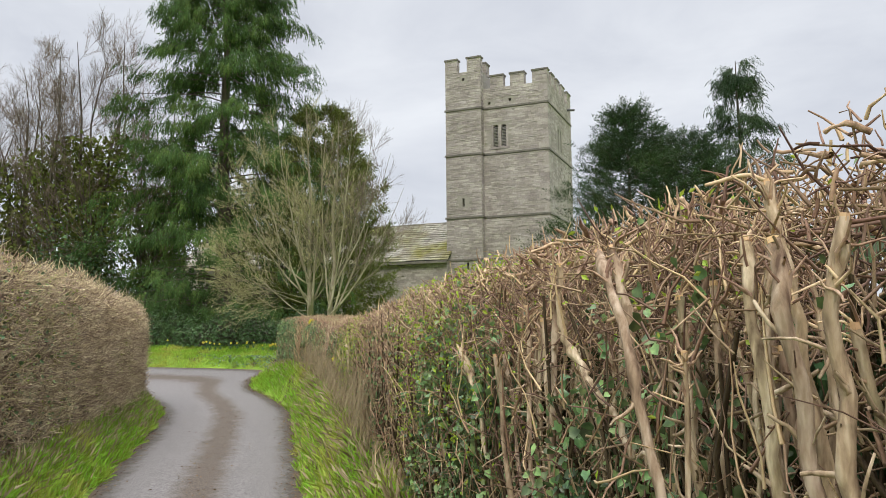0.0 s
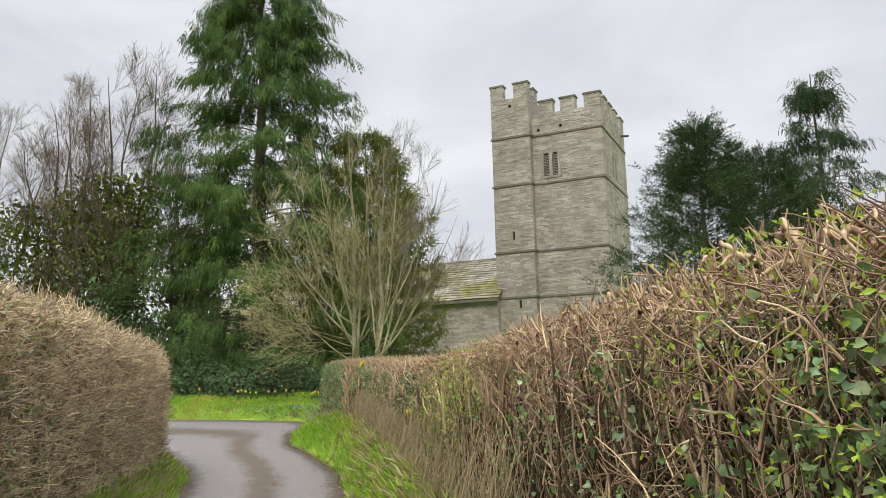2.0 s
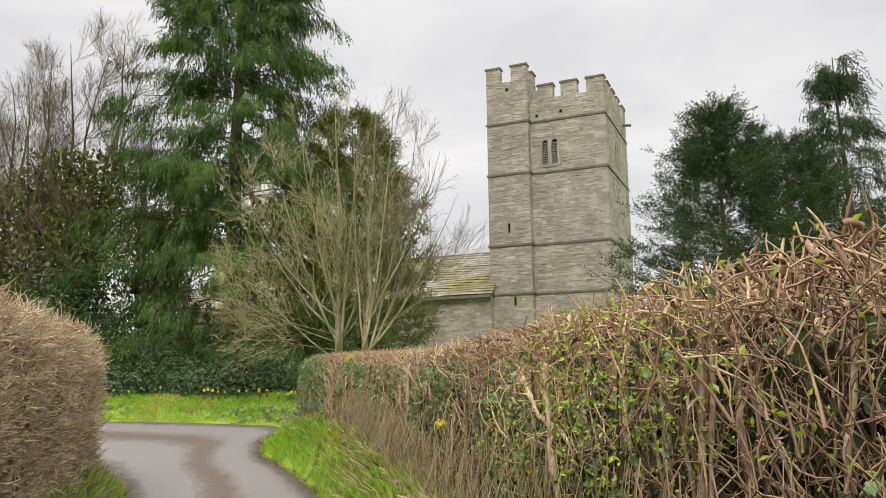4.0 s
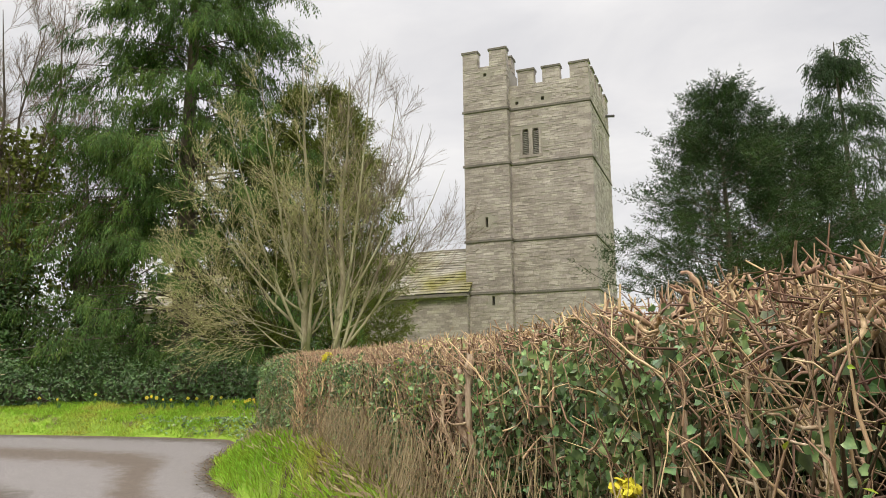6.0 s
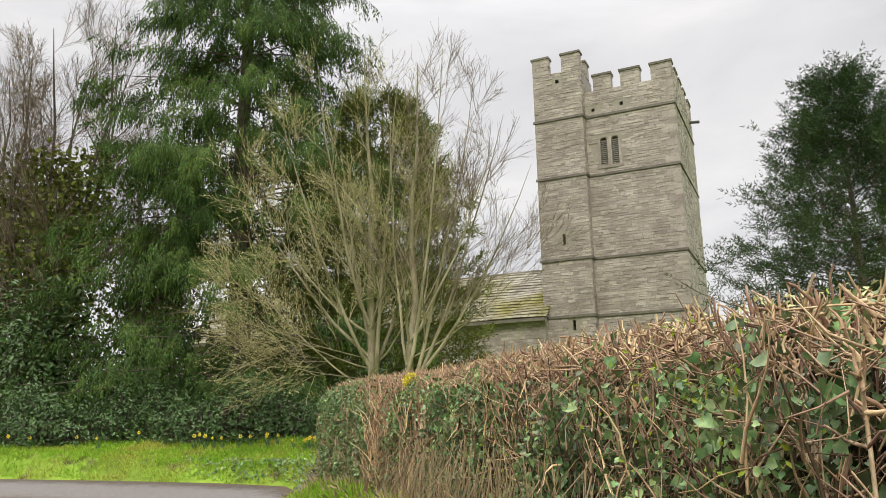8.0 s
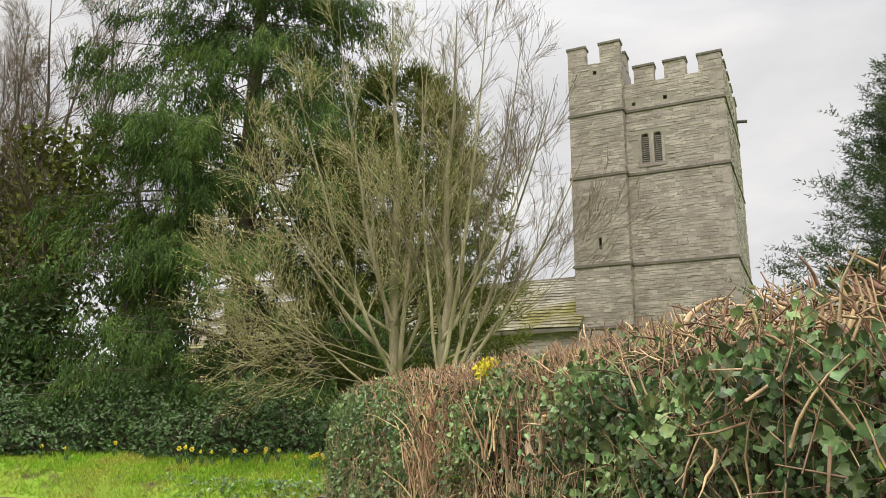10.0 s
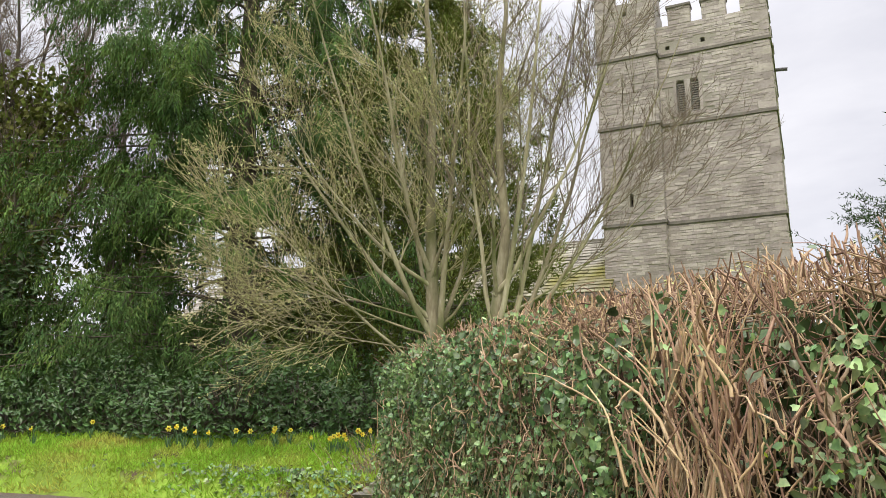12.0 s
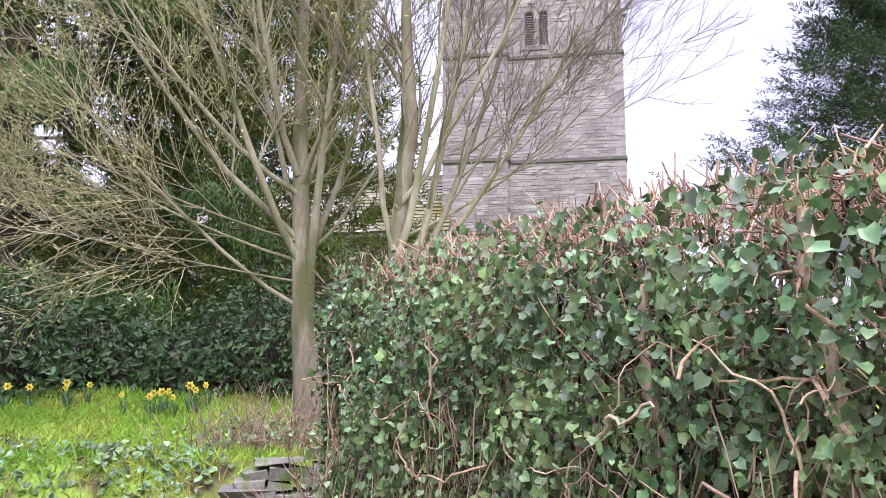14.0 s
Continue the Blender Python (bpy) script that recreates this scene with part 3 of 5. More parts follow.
def build_tower():
    r = np.random.default_rng(3)
    tw = thing("church_tower", "grey coursed rubble stone church tower with battlements", "tower")
    sill, main_top = 15.12, 15.86
    # walls
    hm = [h for h in WIN] + HOLES[:2]
    cpiece("front_wall", *wall_with_holes(0.0, TX, 0.6, sill, 0.0, 0.9, hm), M_MORTAR, tw)
    ht = SLITS + HOLES[2:]
    cpiece("stair_turret", *wall_with_holes(TX, TW, 0.6, 16.1, -TP, 1.9, ht), M_MORTAR, tw, "square stair turret rising above the parapet")
    V, F = wall_with_holes(0.9, TD, 0.6, sill, 0.0, 0.9, SIDE_WIN)
    cpiece("side_wall", V[:, [1, 0, 2]], F[:, ::-1], M_MORTAR, tw)
    cbox("back_wall", (0.9, TD - 0.9, 0.6), (TW, TD, sill), M_MORTAR, tw)
    cbox("far_wall", (TW - 0.9, 1.9 - TP, 0.6), (TW, TD - 0.9, sill), M_MORTAR, tw)
    cbox("inner_floor", (0.9, 0.9, 10.9), (TX, TD - 0.9, 11.1), M_VOID, tw)
    cbox("lead_roof", (0.9, 0.9, 14.5), (TW - 0.9, TD - 0.9, 14.7), M_IRON, tw)
    # belfry: near-black back painted as the unlit inside, louvres, arched heads
    belfry = new("belfry_window")
    belfry.parent = tw
    for x0, x1, z0, z1 in WIN:
        cbox("backing", (x0 + 0.002, 0.5, z0 + 0.002), (x1 - 0.002, 0.56, z1 - 0.002), M_VOID, belfry)
        for q in range(13):
            z = z0 + 0.04 + q * 0.083
            V, F = boxes([(x0 + 0.004, 0.05, z)], [(x1 - 0.004, 0.25, z + 0.034)])
            V[:, 2] += (V[:, 1] - 0.05) * 0.5
            cpiece("slat", V, F, M_LOUVRE, belfry)
        bm = bmesh.new()
        cx, hw = (x0 + x1) / 2, (x1 - x0) / 2
        for sgn in (-1, 1):
            front = []
            zc = z1 - hw
            prof = [(cx + sgn * hw, z1)] + [(cx + sgn * hw * math.cos(a), zc + hw * math.sin(a)) for a in np.linspace(0, math.pi / 2, 6)]
            prof.append((cx, z1))
            for yy in (0.03, 0.3):
                front.append([bm.verts.new(Vector(cw([(px, yy, pz)])[0])) for px, pz in prof])
            bm.faces.new(front[0])
            bm.faces.new(front[1][::-1])
            for q in range(len(prof)):
                w = (q + 1) % len(prof)
                bm.faces.new((front[0][q], front[0][w], front[1][w], front[1][q]))
        bmesh.ops.recalc_face_normals(bm, faces=bm.faces)
        part("arch_head", bm, M_STONEP, belfry)
    side = new("belfry_window")
    side.parent = tw
    for y0, y1, z0, z1 in SIDE_WIN:
        cbox("backing", (0.5, y0 + 0.002, z0 + 0.002), (0.56, y1 - 0.002, z1 - 0.002), M_VOID, side)
        for q in range(13):
            z = z0 + 0.04 + q * 0.083
            V, F = boxes([(0.05, y0 + 0.004, z)], [(0.25, y1 - 0.004, z + 0.034)])
            V[:, 2] += (V[:, 0] - 0.05) * 0.5
            cpiece("slat", V, F, M_LOUVRE, side)
    # near-black sheets stand for the shade inside slits and holes
    for x0, x1, z0, z1 in SLITS + HOLES:
        yb = -TP if x0 > TX else 0.0
        cbox("opening_backing", (x0 + 0.002, yb + 0.3, z0 + 0.002), (x1 - 0.002, yb + 0.34, z1 - 0.002), M_VOID, tw)
    # string courses, a little proud, on both faces
    for z in STRINGS:
        h = 0.10
        for nm, lo, hi in (("string_course", (-0.06, -0.06, z - h), (TX, 0.0, z)), ("string_course", (-0.06, 0.0, z - h), (0.0, TD + 0.05, z)),
                           ("string_course", (TX - 0.06, -TP - 0.06, z - h), (TW + 0.06, -TP, z)), ("string_course", (TX - 0.06, -TP, z - h), (TX, -0.06, z))):
            V, F = boxes([lo], [hi])
            top = V[:, 2] > z - 0.01
            cen = np.array([(TW) / 2, TD / 2])
            V[top, 0] += np.sign(cen[0] - V[top, 0]) * 0.02
            cpiece(nm, V, F, M_DARKSTONE, tw, "dark weathered string course")
    # battlements
    def merlon(x0, x1, y0, y1, z0, z1):
        mo = cbox("merlon", (x0, y0, z0), (x1, y1, z1 - 0.09), M_MORTAR, tw)
        cbox("coping", (x0 - 0.05, y0 - 0.05, z1 - 0.09), (x1 + 0.05, y1 + 0.05, z1), M_DARKSTONE, mo)
        rows = courses(x0, x1, z0, z1 - 0.09, r, 0.1, 0.2, 0.25, 0.5)
        st = [face_stones(rows, y0, 0, r)]
        rows = courses(y0, y1, z0, z1 - 0.09, r, 0.1, 0.2, 0.2, 0.4)
        st.append(face_stones(rows, x0, 1, r))
        stone_sets.extend(st)

    stone_sets = []
    for x0, x1 in ((0.0, 0.82), (1.28, 2.06), (2.46, 3.2)):
        merlon(x0, x1, 0.0, 0.38, sill, main_top)
    for y0, y1 in ((0.85, 1.5), (1.95, 2.6), (3.1, 3.8), (4.5, 5.3)):
        merlon(0.0, 0.38, y0, y1, sill, main_top)
    for x0, x1 in ((0.85, 1.5), (2.1, 2.8)):
        merlon(x0, x1, TD - 0.38, TD, sill, main_top)
    for x0, x1 in ((TX, TX + 0.78), (TX + 1.36, TW)):
        merlon(x0, x1, -TP, -TP + 0.36, 16.1, 16.92)
    merlon(TX, TX + 0.36, 0.5, 1.1, 16.1, 16.85)
    # rubble stones on the faces: joined; the ones by the belfry as pieces
    holes = [(a - 0.1, b + 0.1, c - 0.06, d + 0.08) for a, b, c, d in WIN + SLITS + HOLES]
    bands = [0.6] + STRINGS
    for z0, z1 in zip(bands, bands[1:] + [sill]):
        rows = clear_of(courses(0.0, TX, z0, min(z1 - 0.13, sill) if z1 != sill else sill, r), holes)
        stone_sets.append(face_stones(rows, 0.0, 0, r))
        zt = z1 - 0.13 if z1 != sill else 16.1
        stone_sets.append(face_stones(clear_of(courses(TX, TW, z0, zt, r), holes), -TP, 0, r))
        stone_sets.append(face_stones(courses(-TP, 0.0, z0, zt, r), TX, 1, r))
        stone_sets.append(face_stones(clear_of(courses(0.0, TD, z0, zt if z1 != sill else sill, r), [(a - 0.05, b + 0.05, c - 0.05, d + 0.08) for a, b, c, d in SIDE_WIN]), 0.0, 1, r))
    st = cpiece("stonework", *join(stone_sets), M_STONE, tw, "coursed grey rubble stones")
    tagged(st, kind="stuff")
    # dressed corner stones and window surround, each its own piece
    def quoin(lo, hi):
        V, F = boxes([lo], [hi])
        cpiece("quoin", V + r.normal(0, 0.005, V.shape), F, M_STONEP, tw)

    z, q = 3.0, 0
    while z < sill - 0.25:
        h = r.uniform(0.22, 0.36)
        if not any(z < s and z + h > s - 0.13 for s in STRINGS):
            a, b = (0.52, 0.28) if q % 2 else (0.28, 0.5)
            quoin((-0.02, -0.02, z + 0.008), (a, b, z + h - 0.008))
        z += h
        q += 1
    for x0, x1, z0, z1 in WIN:
        for xa, xb in ((x0 - 0.1, x0 - 0.004), (x1 + 0.004, x1 + 0.1)):
            for zz in np.arange(z0, z1 - 0.05, 0.3):
                quoin((xa, -0.03, zz), (xb, 0.2, zz + 0.29))
    quoin((2.15, -0.05, 11.68), (3.2, 0.2, 11.81))
    V, F = tubes([[(0.1, 4.4, 14.7), (-0.2, 4.4, 14.68), (-0.45, 4.4, 14.65)]], [[0.07, 0.07, 0.07]], 8)
    cpiece("spout_pipe", V, F, M_IRON, tw)


def build_nave():
    r = np.random.default_rng(5)
    nv = thing("church_nave", "low rubble stone nave with a mossy stone tile roof", "church")
    y0, x0, x1 = -0.75, 5.55, 24.0
    eave, ridge, half = 5.72, 8.2, 3.0
    cbox("nave_wall", (x0 + 0.0, y0, 0.6), (x1, y0 + 0.6, eave + 0.1), M_MORTAR, nv)
    cbox("far_wall", (x0 + 0.1, y0 + 2 * half - 0.6, 0.6), (x1, y0 + 2 * half, eave + 0.1), M_MORTAR, nv)
    sets = [face_stones(courses(x0, 17, 3.2, eave, r), y0, 0, r), face_stones(courses(y0, 0.0, 3.2, eave, r), x0, 1, r)]
    tagged(cpiece("stonework", *join(sets), M_STONE, nv), kind="stuff")
    slope = math.atan2(ridge - eave, half + 0.25)
    # roof boards under the tiles, both slopes
    V = np.array([(x0 - 0.1, y0 - 0.28, eave - 0.05), (x1, y0 - 0.28, eave - 0.05), (x1, y0 + half, ridge - 0.06), (x0 - 0.1, y0 + half, ridge - 0.06),
                  (x1, y0 + 2 * half + 0.25, eave - 0.05), (x0 - 0.1, y0 + 2 * half + 0.25, eave - 0.05)])
    Vb = V - np.array([0, 0, 0.12])
    allV = np.concatenate([V, Vb])
    F = [[0, 1, 2, 3], [3, 2, 4, 5], [7, 6, 9, 8], [8, 9, 11, 10], [0, 3, 9, 6], [3, 5, 11, 9], [1, 7, 8, 2], [2, 8, 10, 4], [6, 7, 1, 0]]
    roof = cpiece("roof", allV, F, M_DARKSTONE, nv, "steep stone tile roof grown with yellow moss")
    # tiles, course by course
    L = math.hypot(half + 0.25, ridge - eave)
    n_course, singles, rest = 18, [], []
    for c in range(n_course):
        s0 = c * L / n_course
        step = L / n_course * (1.25 - 0.5 * c / n_course)
        x = x0 - 0.16 + r.uniform(-0.1, 0)
        while x < x1:
            w = r.uniform(0.2, 0.42)
            lo = np.array([max(x, x0 - 0.16) + 0.006, s0 - 0.02, 0.0])
            hi = np.array([x + w - 0.006, s0 + L / n_course + 0.08, 0.022 + r.uniform(0, 0.012)])
            V, F4 = boxes([lo], [hi])
            along, lift = V[:, 1].copy(), V[:, 2].copy()
            tilt = 0.03 * (1 - (along - s0) / (L / n_course)) + 0.012
            V = np.stack([V[:, 0], y0 - 0.25 + along * math.cos(slope) - (lift + tilt) * math.sin(slope), eave - 0.03 + along * math.sin(slope) + (lift + tilt) * math.cos(slope)], -1)
            V[:, 2] += 0.015 * math.sin(x * 2.1 + c)
            (singles if x < x0 + 5.2 and len(singles) < 290 else rest).append((V, F4))
            x += w
    for V, F4 in singles:
        cpiece("roof_tile", V, F4, M_TILEP, roof)
    tagged(cpiece("roof_tiles", *join(rest), M_TILE, roof), kind="stuff")
    for k in range(36):
        V, F4 = boxes([(x0 + k * 0.5 + 0.01, -0.14, 0)], [(x0 + k * 0.5 + 0.49, 0.14, 0.1)])
        V[:, 2] -= np.abs(V[:, 1]) * 0.6
        V[:, 1] += y0 + half
        V[:, 2] += ridge - 0.0
        cpiece("ridge_tile", V, F4, M_TILEP, roof)


build_tower()
build_nave()


# ---- trees ----
def grow(par_P, par_R, per, lo, hi, ang, length, k, r_scale, up=0.0, wob=0.12, r_tip=0.25, seed=0, r_min=0.003):
    """Side shoots from every parent line: per = how many each, lo..hi = where along it, ang = degrees off its course, up = pull towards the sky."""
    g = np.random.default_rng(seed)
    n, kp, _ = par_P.shape
    idx = np.repeat(np.arange(n), per)
    m = len(idx)
    s = g.uniform(lo, hi, m) * (kp - 1)
    i0 = np.minimum(s.astype(int), kp - 2)
    f = (s - i0)[:, None]
    start = par_P[idx, i0] * (1 - f) + par_P[idx, i0 + 1] * f
    rad = par_R[idx, i0] * (1 - f[:, 0]) + par_R[idx, i0 + 1] * f[:, 0]
    T = unit(par_P[idx, i0 + 1] - par_P[idx, i0])
    side = unit(np.cross(T, g.normal(size=(m, 3))))
    a = np.radians(g.uniform(ang[0], ang[1], m))[:, None]
    d = unit(T * np.cos(a) + side * np.sin(a))
    ln = g.uniform(length[0], length[1], m) * (1.15 - 0.6 * s / (kp - 1))
    P = np.empty((m, k, 3))
    P[:, 0] = start
    for j in range(1, k):
        d = unit(d + np.array([0, 0, up / k]) + g.normal(0, wob, (m, 3)))
        P[:, j] = P[:, j - 1] + d * (ln / (k - 1))[:, None]
    r0 = np.maximum(np.minimum(rad * 0.85, rad * r_scale), r_min)
    R = r0[:, None] * np.linspace(1, r_tip, k)[None]
    return P, np.maximum(R, r_min * 0.6)


def stems_from(base, specs, k=9, seed=0, wave=0.16):
    """Main stems: specs of (lean_x, lean_y, height, radius)."""
    g = np.random.default_rng(seed)
    P, R = [], []
    for lx, ly, h, r, *fork in specs:
        t = np.linspace(0, 1, k)
        if fork:
            # leaves the trunk at the fork's height and bends up as it goes
            f = fork[0]
            out = 0.35 * np.sin(t * 1.45) + 0.65 * t ** 1.1
            wob = np.cumsum(g.normal(0, wave * 0.5 * h / k, (k, 2)), 0)
            wob[0] = 0
            P.append(np.stack([base[0] + fork[1] * f + lx * out + wob[:, 0], base[1] + ly * out + wob[:, 1], base[2] + f + (h - f) * t ** 1.25], -1))
            R.append((0.72 if h > 5 else 0.5) * r * (1 - 0.9 * t))
            continue
        wob = np.cumsum(g.normal(0, wave * h / k, (k, 2)), 0)
        wob[0] = 0
        P.append(np.stack([base[0] + lx * t ** 0.8 + wob[:, 0], base[1] + ly * t ** 0.8 + wob[:, 1], base[2] + h * t], -1))
        R.append(r * (1 - 0.93 * t ** 0.8) * (1 + 0.35 * np.exp(-t * 14)))
    return np.array(P), np.array(R)


def bare_tree(name, label, base, specs, bark, twig, levels, seed, buds=0, group="", wave=0.16):
    tr = thing(name, label, "tree", group)
    P, R = stems_from(base, specs, seed=seed, wave=wave)
    for i in range(len(P)):
        piece("trunk", *tubes(P[i:i + 1], R[i:i + 1], 9), bark, tr, smooth=True)
    cur = (P, R)
    for q, lv in enumerate(levels):
        cur = grow(cur[0], cur[1], seed=seed + 11 * (q + 1), **lv)
        sides = 5 if q == 0 else 3
        ob = piece("limb_growth" if q == 0 else "twig_growth", *tubes(*cur, sides), bark if q == 0 else twig, tr, kind="stuff")
    if buds:
        g = np.random.default_rng(seed + 99)
        tips = cur[0].reshape(-1, 3)
        C = tips[g.integers(0, len(tips), buds)]
        V, F = scatter(OVAL_V, OVAL_F, C, g.normal(size=(buds, 3)), g.uniform(0.03, 0.06, buds))
        piece("bud_growth", V, F, M_BUD, tr, "small pale green spring buds", "stuff")
    return tr


def conifer(name, label, base, height, radius, foliage, seed, n_br=90, n_fr=9000, size=(0.45, 0.8), power=0.8, low=0.05, droop=0.45, lean=(0, 0), ragged=0.3, hang=0.9, spread=0.3, spray=None, front=0.0):
    """Limbs in loose tiers round a trunk, side branchlets along them, and sprays that hang (hang > 0) or stand up (hang < 0) from those."""
    g = np.random.default_rng(seed)
    tv, tf = spray or (FROND_V, FROND_F)
    tr = thing(name, label, "tree")
    P, R = stems_from(base, [(lean[0], lean[1], height, 0.02 * height)], seed=seed, wave=0.03)
    piece("trunk", *tubes(P, R, 9), M_DARKBARK, tr, smooth=True)
    t = np.sort(low + (1 - low) * g.uniform(0, 1, n_br) ** 1.05)
    az = np.arange(n_br) * 2.399 + g.normal(0, 0.3, n_br)
    reach = radius * np.maximum(1 - t, 0.015) ** power * np.clip(1 + g.normal(-0.06, ragged * 0.5, n_br), 0.5, 1.25)
    reach = np.maximum(reach, 0.3) * (1 - front * np.maximum(-np.sin(az), 0) * (1 - t))
    k = 7
    s = np.linspace(0, 1, k)
    tip = np.array([np.interp(t, np.linspace(0, 1, 9), P[0, :, i]) for i in range(3)]).T
    Pb = np.empty((n_br, k, 3))
    Pb[:, :, 0] = tip[:, None, 0] + (np.cos(az) * reach)[:, None] * s
    Pb[:, :, 1] = tip[:, None, 1] + (np.sin(az) * reach)[:, None] * s
    Pb[:, :, 2] = tip[:, None, 2] + reach[:, None] * (0.28 * s - droop * s ** 2 + 0.2 * s ** 4)
    Pb[:, :, 2] = np.maximum(Pb[:, :, 2], base[2] + 0.5 + 0.06 * np.arange(k) + g.uniform(0, 0.6, (n_br, 1)))
    Rb = (0.007 * reach + 0.006)[:, None] * (1 - 0.85 * s)[None]
    piece("limb_growth", *tubes(Pb, Rb, 4), M_DARKBARK, tr, kind="stuff")
    Ps, Rs = grow(Pb, Rb, 10, 0.3, 0.99, (30, 65), (0.16 * radius, 0.3 * radius), 5, 0.5, up=-0.35 * hang, wob=0.1, seed=seed + 1, r_min=0.005)
    Ps[:, 1:, 2] = Ps[:, :1, 2] + 0.45 * (Ps[:, 1:, 2] - Ps[:, :1, 2]) - 0.12 * hang * np.arange(1, 5)[None] * 0.25
    piece("twig_growth", *tubes(Ps, Rs, 3), M_DARKBARK, tr, kind="stuff")
    pool = np.concatenate([Ps[:, 1:].reshape(-1, 3), Pb[:, 3:].reshape(-1, 3)])
    pool[:, 2] = np.maximum(pool[:, 2], base[2] + 0.35)
    pick = g.integers(0, len(pool), n_fr)
    C = pool[pick] + g.normal(0, 0.06, (n_fr, 3))
    axis = np.array([base[0] + lean[0] * 0.5, base[1] + lean[1] * 0.5, 0])
    rad = unit((C - axis) * np.array([1, 1, 0]))
    d = unit(rad * 0.55 + g.normal(0, spread, (n_fr, 3)) + np.array([0, 0, -hang]))
    nrm = unit(rad * 0.7 + np.array([0, 0, 0.5]) + g.normal(0, 0.4, (n_fr, 3)))
    X = unit(np.cross(d, nrm))
    N2 = np.cross(X, d)
    sz = (g.uniform(size[0], size[1], n_fr) * np.clip(0.55 + (C[:, 2] - base[2]) / 2.5, 0.5, 1))[:, None, None]
    V = C[:, None] + (X[:, None] * tv[None, :, 0:1] + d[:, None] * tv[None, :, 1:2] + N2[:, None] * tv[None, :, 2:3]) * sz
    F = (tf[None] + (np.arange(n_fr) * len(tv))[:, None, None]).reshape(-1, 4)
    piece("crown", V.reshape(-1, 3), F, foliage, tr, kind="stuff")
    return tr


def shrub_row(name, label, pts, leaf, seed, n=9000, size=(0.07, 0.13), depth=1.0):
    """A low evergreen thicket: rounded lumps of twigs closely set with leaves. pts: (x, y, z0, radius, height)."""
    g = np.random.default_rng(seed)
    ob = thing(name, label, "shrub")
    P, R, C, N = [], [], [], []
    w = np.array([p[3] * p[4] for p in pts])
    for p, share in zip(pts, w / w.sum()):
        x, y, z0, rad, h = p
        m = int(n * share)
        a, u = g.uniform(0, 2 * np.pi, m), g.uniform(-0.05, 1, m)
        rr = np.sqrt(np.maximum(1 - u ** 2, 0.0))
        lump = 1 + 0.13 * np.sin(a * 5 + x) + 0.12 * np.sin(u * 9 + a * 3 + y)
        shell = g.uniform(0.72, 1.03, m) * lump
        nn = np.stack([rr * np.cos(a), rr * np.sin(a), u], -1)
        C.append(np.stack([x + rad * nn[:, 0] * shell, y + rad * nn[:, 1] * shell, z0 + h * np.maximum(nn[:, 2], 0.0) * shell + 0.05], -1))
        N.append(nn + g.normal(0, 0.55, (m, 3)))
        q = 60
        a2, u2 = g.uniform(0, 2 * np.pi, q), g.uniform(0, 1, q)
        r2 = np.sqrt(1 - u2 ** 2)
        s = np.linspace(0, 0.95, 4)
        end = np.stack([rad * r2 * np.cos(a2), rad * r2 * np.sin(a2), h * u2], -1)
        P.append(np.array([x, y, z0])[None, None] + end[:, None] * s[None, :, None] * np.array([1, 1, 1.0]))
        R.append(np.tile(np.linspace(0.025, 0.006, 4), (q, 1)))
    piece("twig_growth", *tubes(np.concatenate(P), np.concatenate(R), 3), M_DARKBARK, ob, kind="stuff")
    C, N = np.concatenate(C), np.concatenate(N)
    V, F = scatter(OVAL_V, OVAL_F, C, N, g.uniform(size[0], size[1], len(C)))
    piece("leaf_growth", V, F, leaf, ob, kind="stuff")
    return ob


gz = lambda x, y: float(ground_z(x, y, False))
conifer("cypress_tree", "tall dark green cypress with drooping sprays", (-9.3, 32.8, gz(-9.3, 32.8)), 20.6, 7.0, M_CYPRESS, 21, 270, 62000, (0.2, 0.44), 0.8, 0.06, 0.5, ragged=0.4, hang=0.95, front=0.45)
conifer("evergreen_tree", "rounded olive green evergreen behind the bare willow", (-5.3, 33.5, gz(-5.3, 33.5)), 10.0, 3.9, M_GOLDYEW, 22, 150, 18000, (0.2, 0.38), 0.45, 0.05, 0.2, ragged=0.14, hang=-0.5, spray=SPRIG)
conifer("yew_tree", "spreading dark yew with ragged top", (7.6, 31.2, 0.95), 9.7, 5.4, M_YEW, 23, 150, 26000, (0.12, 0.27), 0.86, 0.25, 0.08, ragged=0.55, hang=-0.35, spray=SPRIG)
conifer("yew_tree", "spreading dark yew with ragged top", (10.2, 32.0, 0.95), 9.2, 5.0, M_YEW, 24, 130, 20000, (0.13, 0.28), 0.8, 0.2, 0.08, ragged=0.55, hang=-0.35, spray=SPRIG)
conifer("weeping_conifer", "slender grey green conifer with a nodding top", (13.9, 34.5, 0.95), 13.2, 4.0, M_YEW, 25, 150, 11000, (0.2, 0.45), 0.72, 0.1, 0.55, lean=(-0.5, 0), ragged=0.4, hang=0.8, spread=0.4)

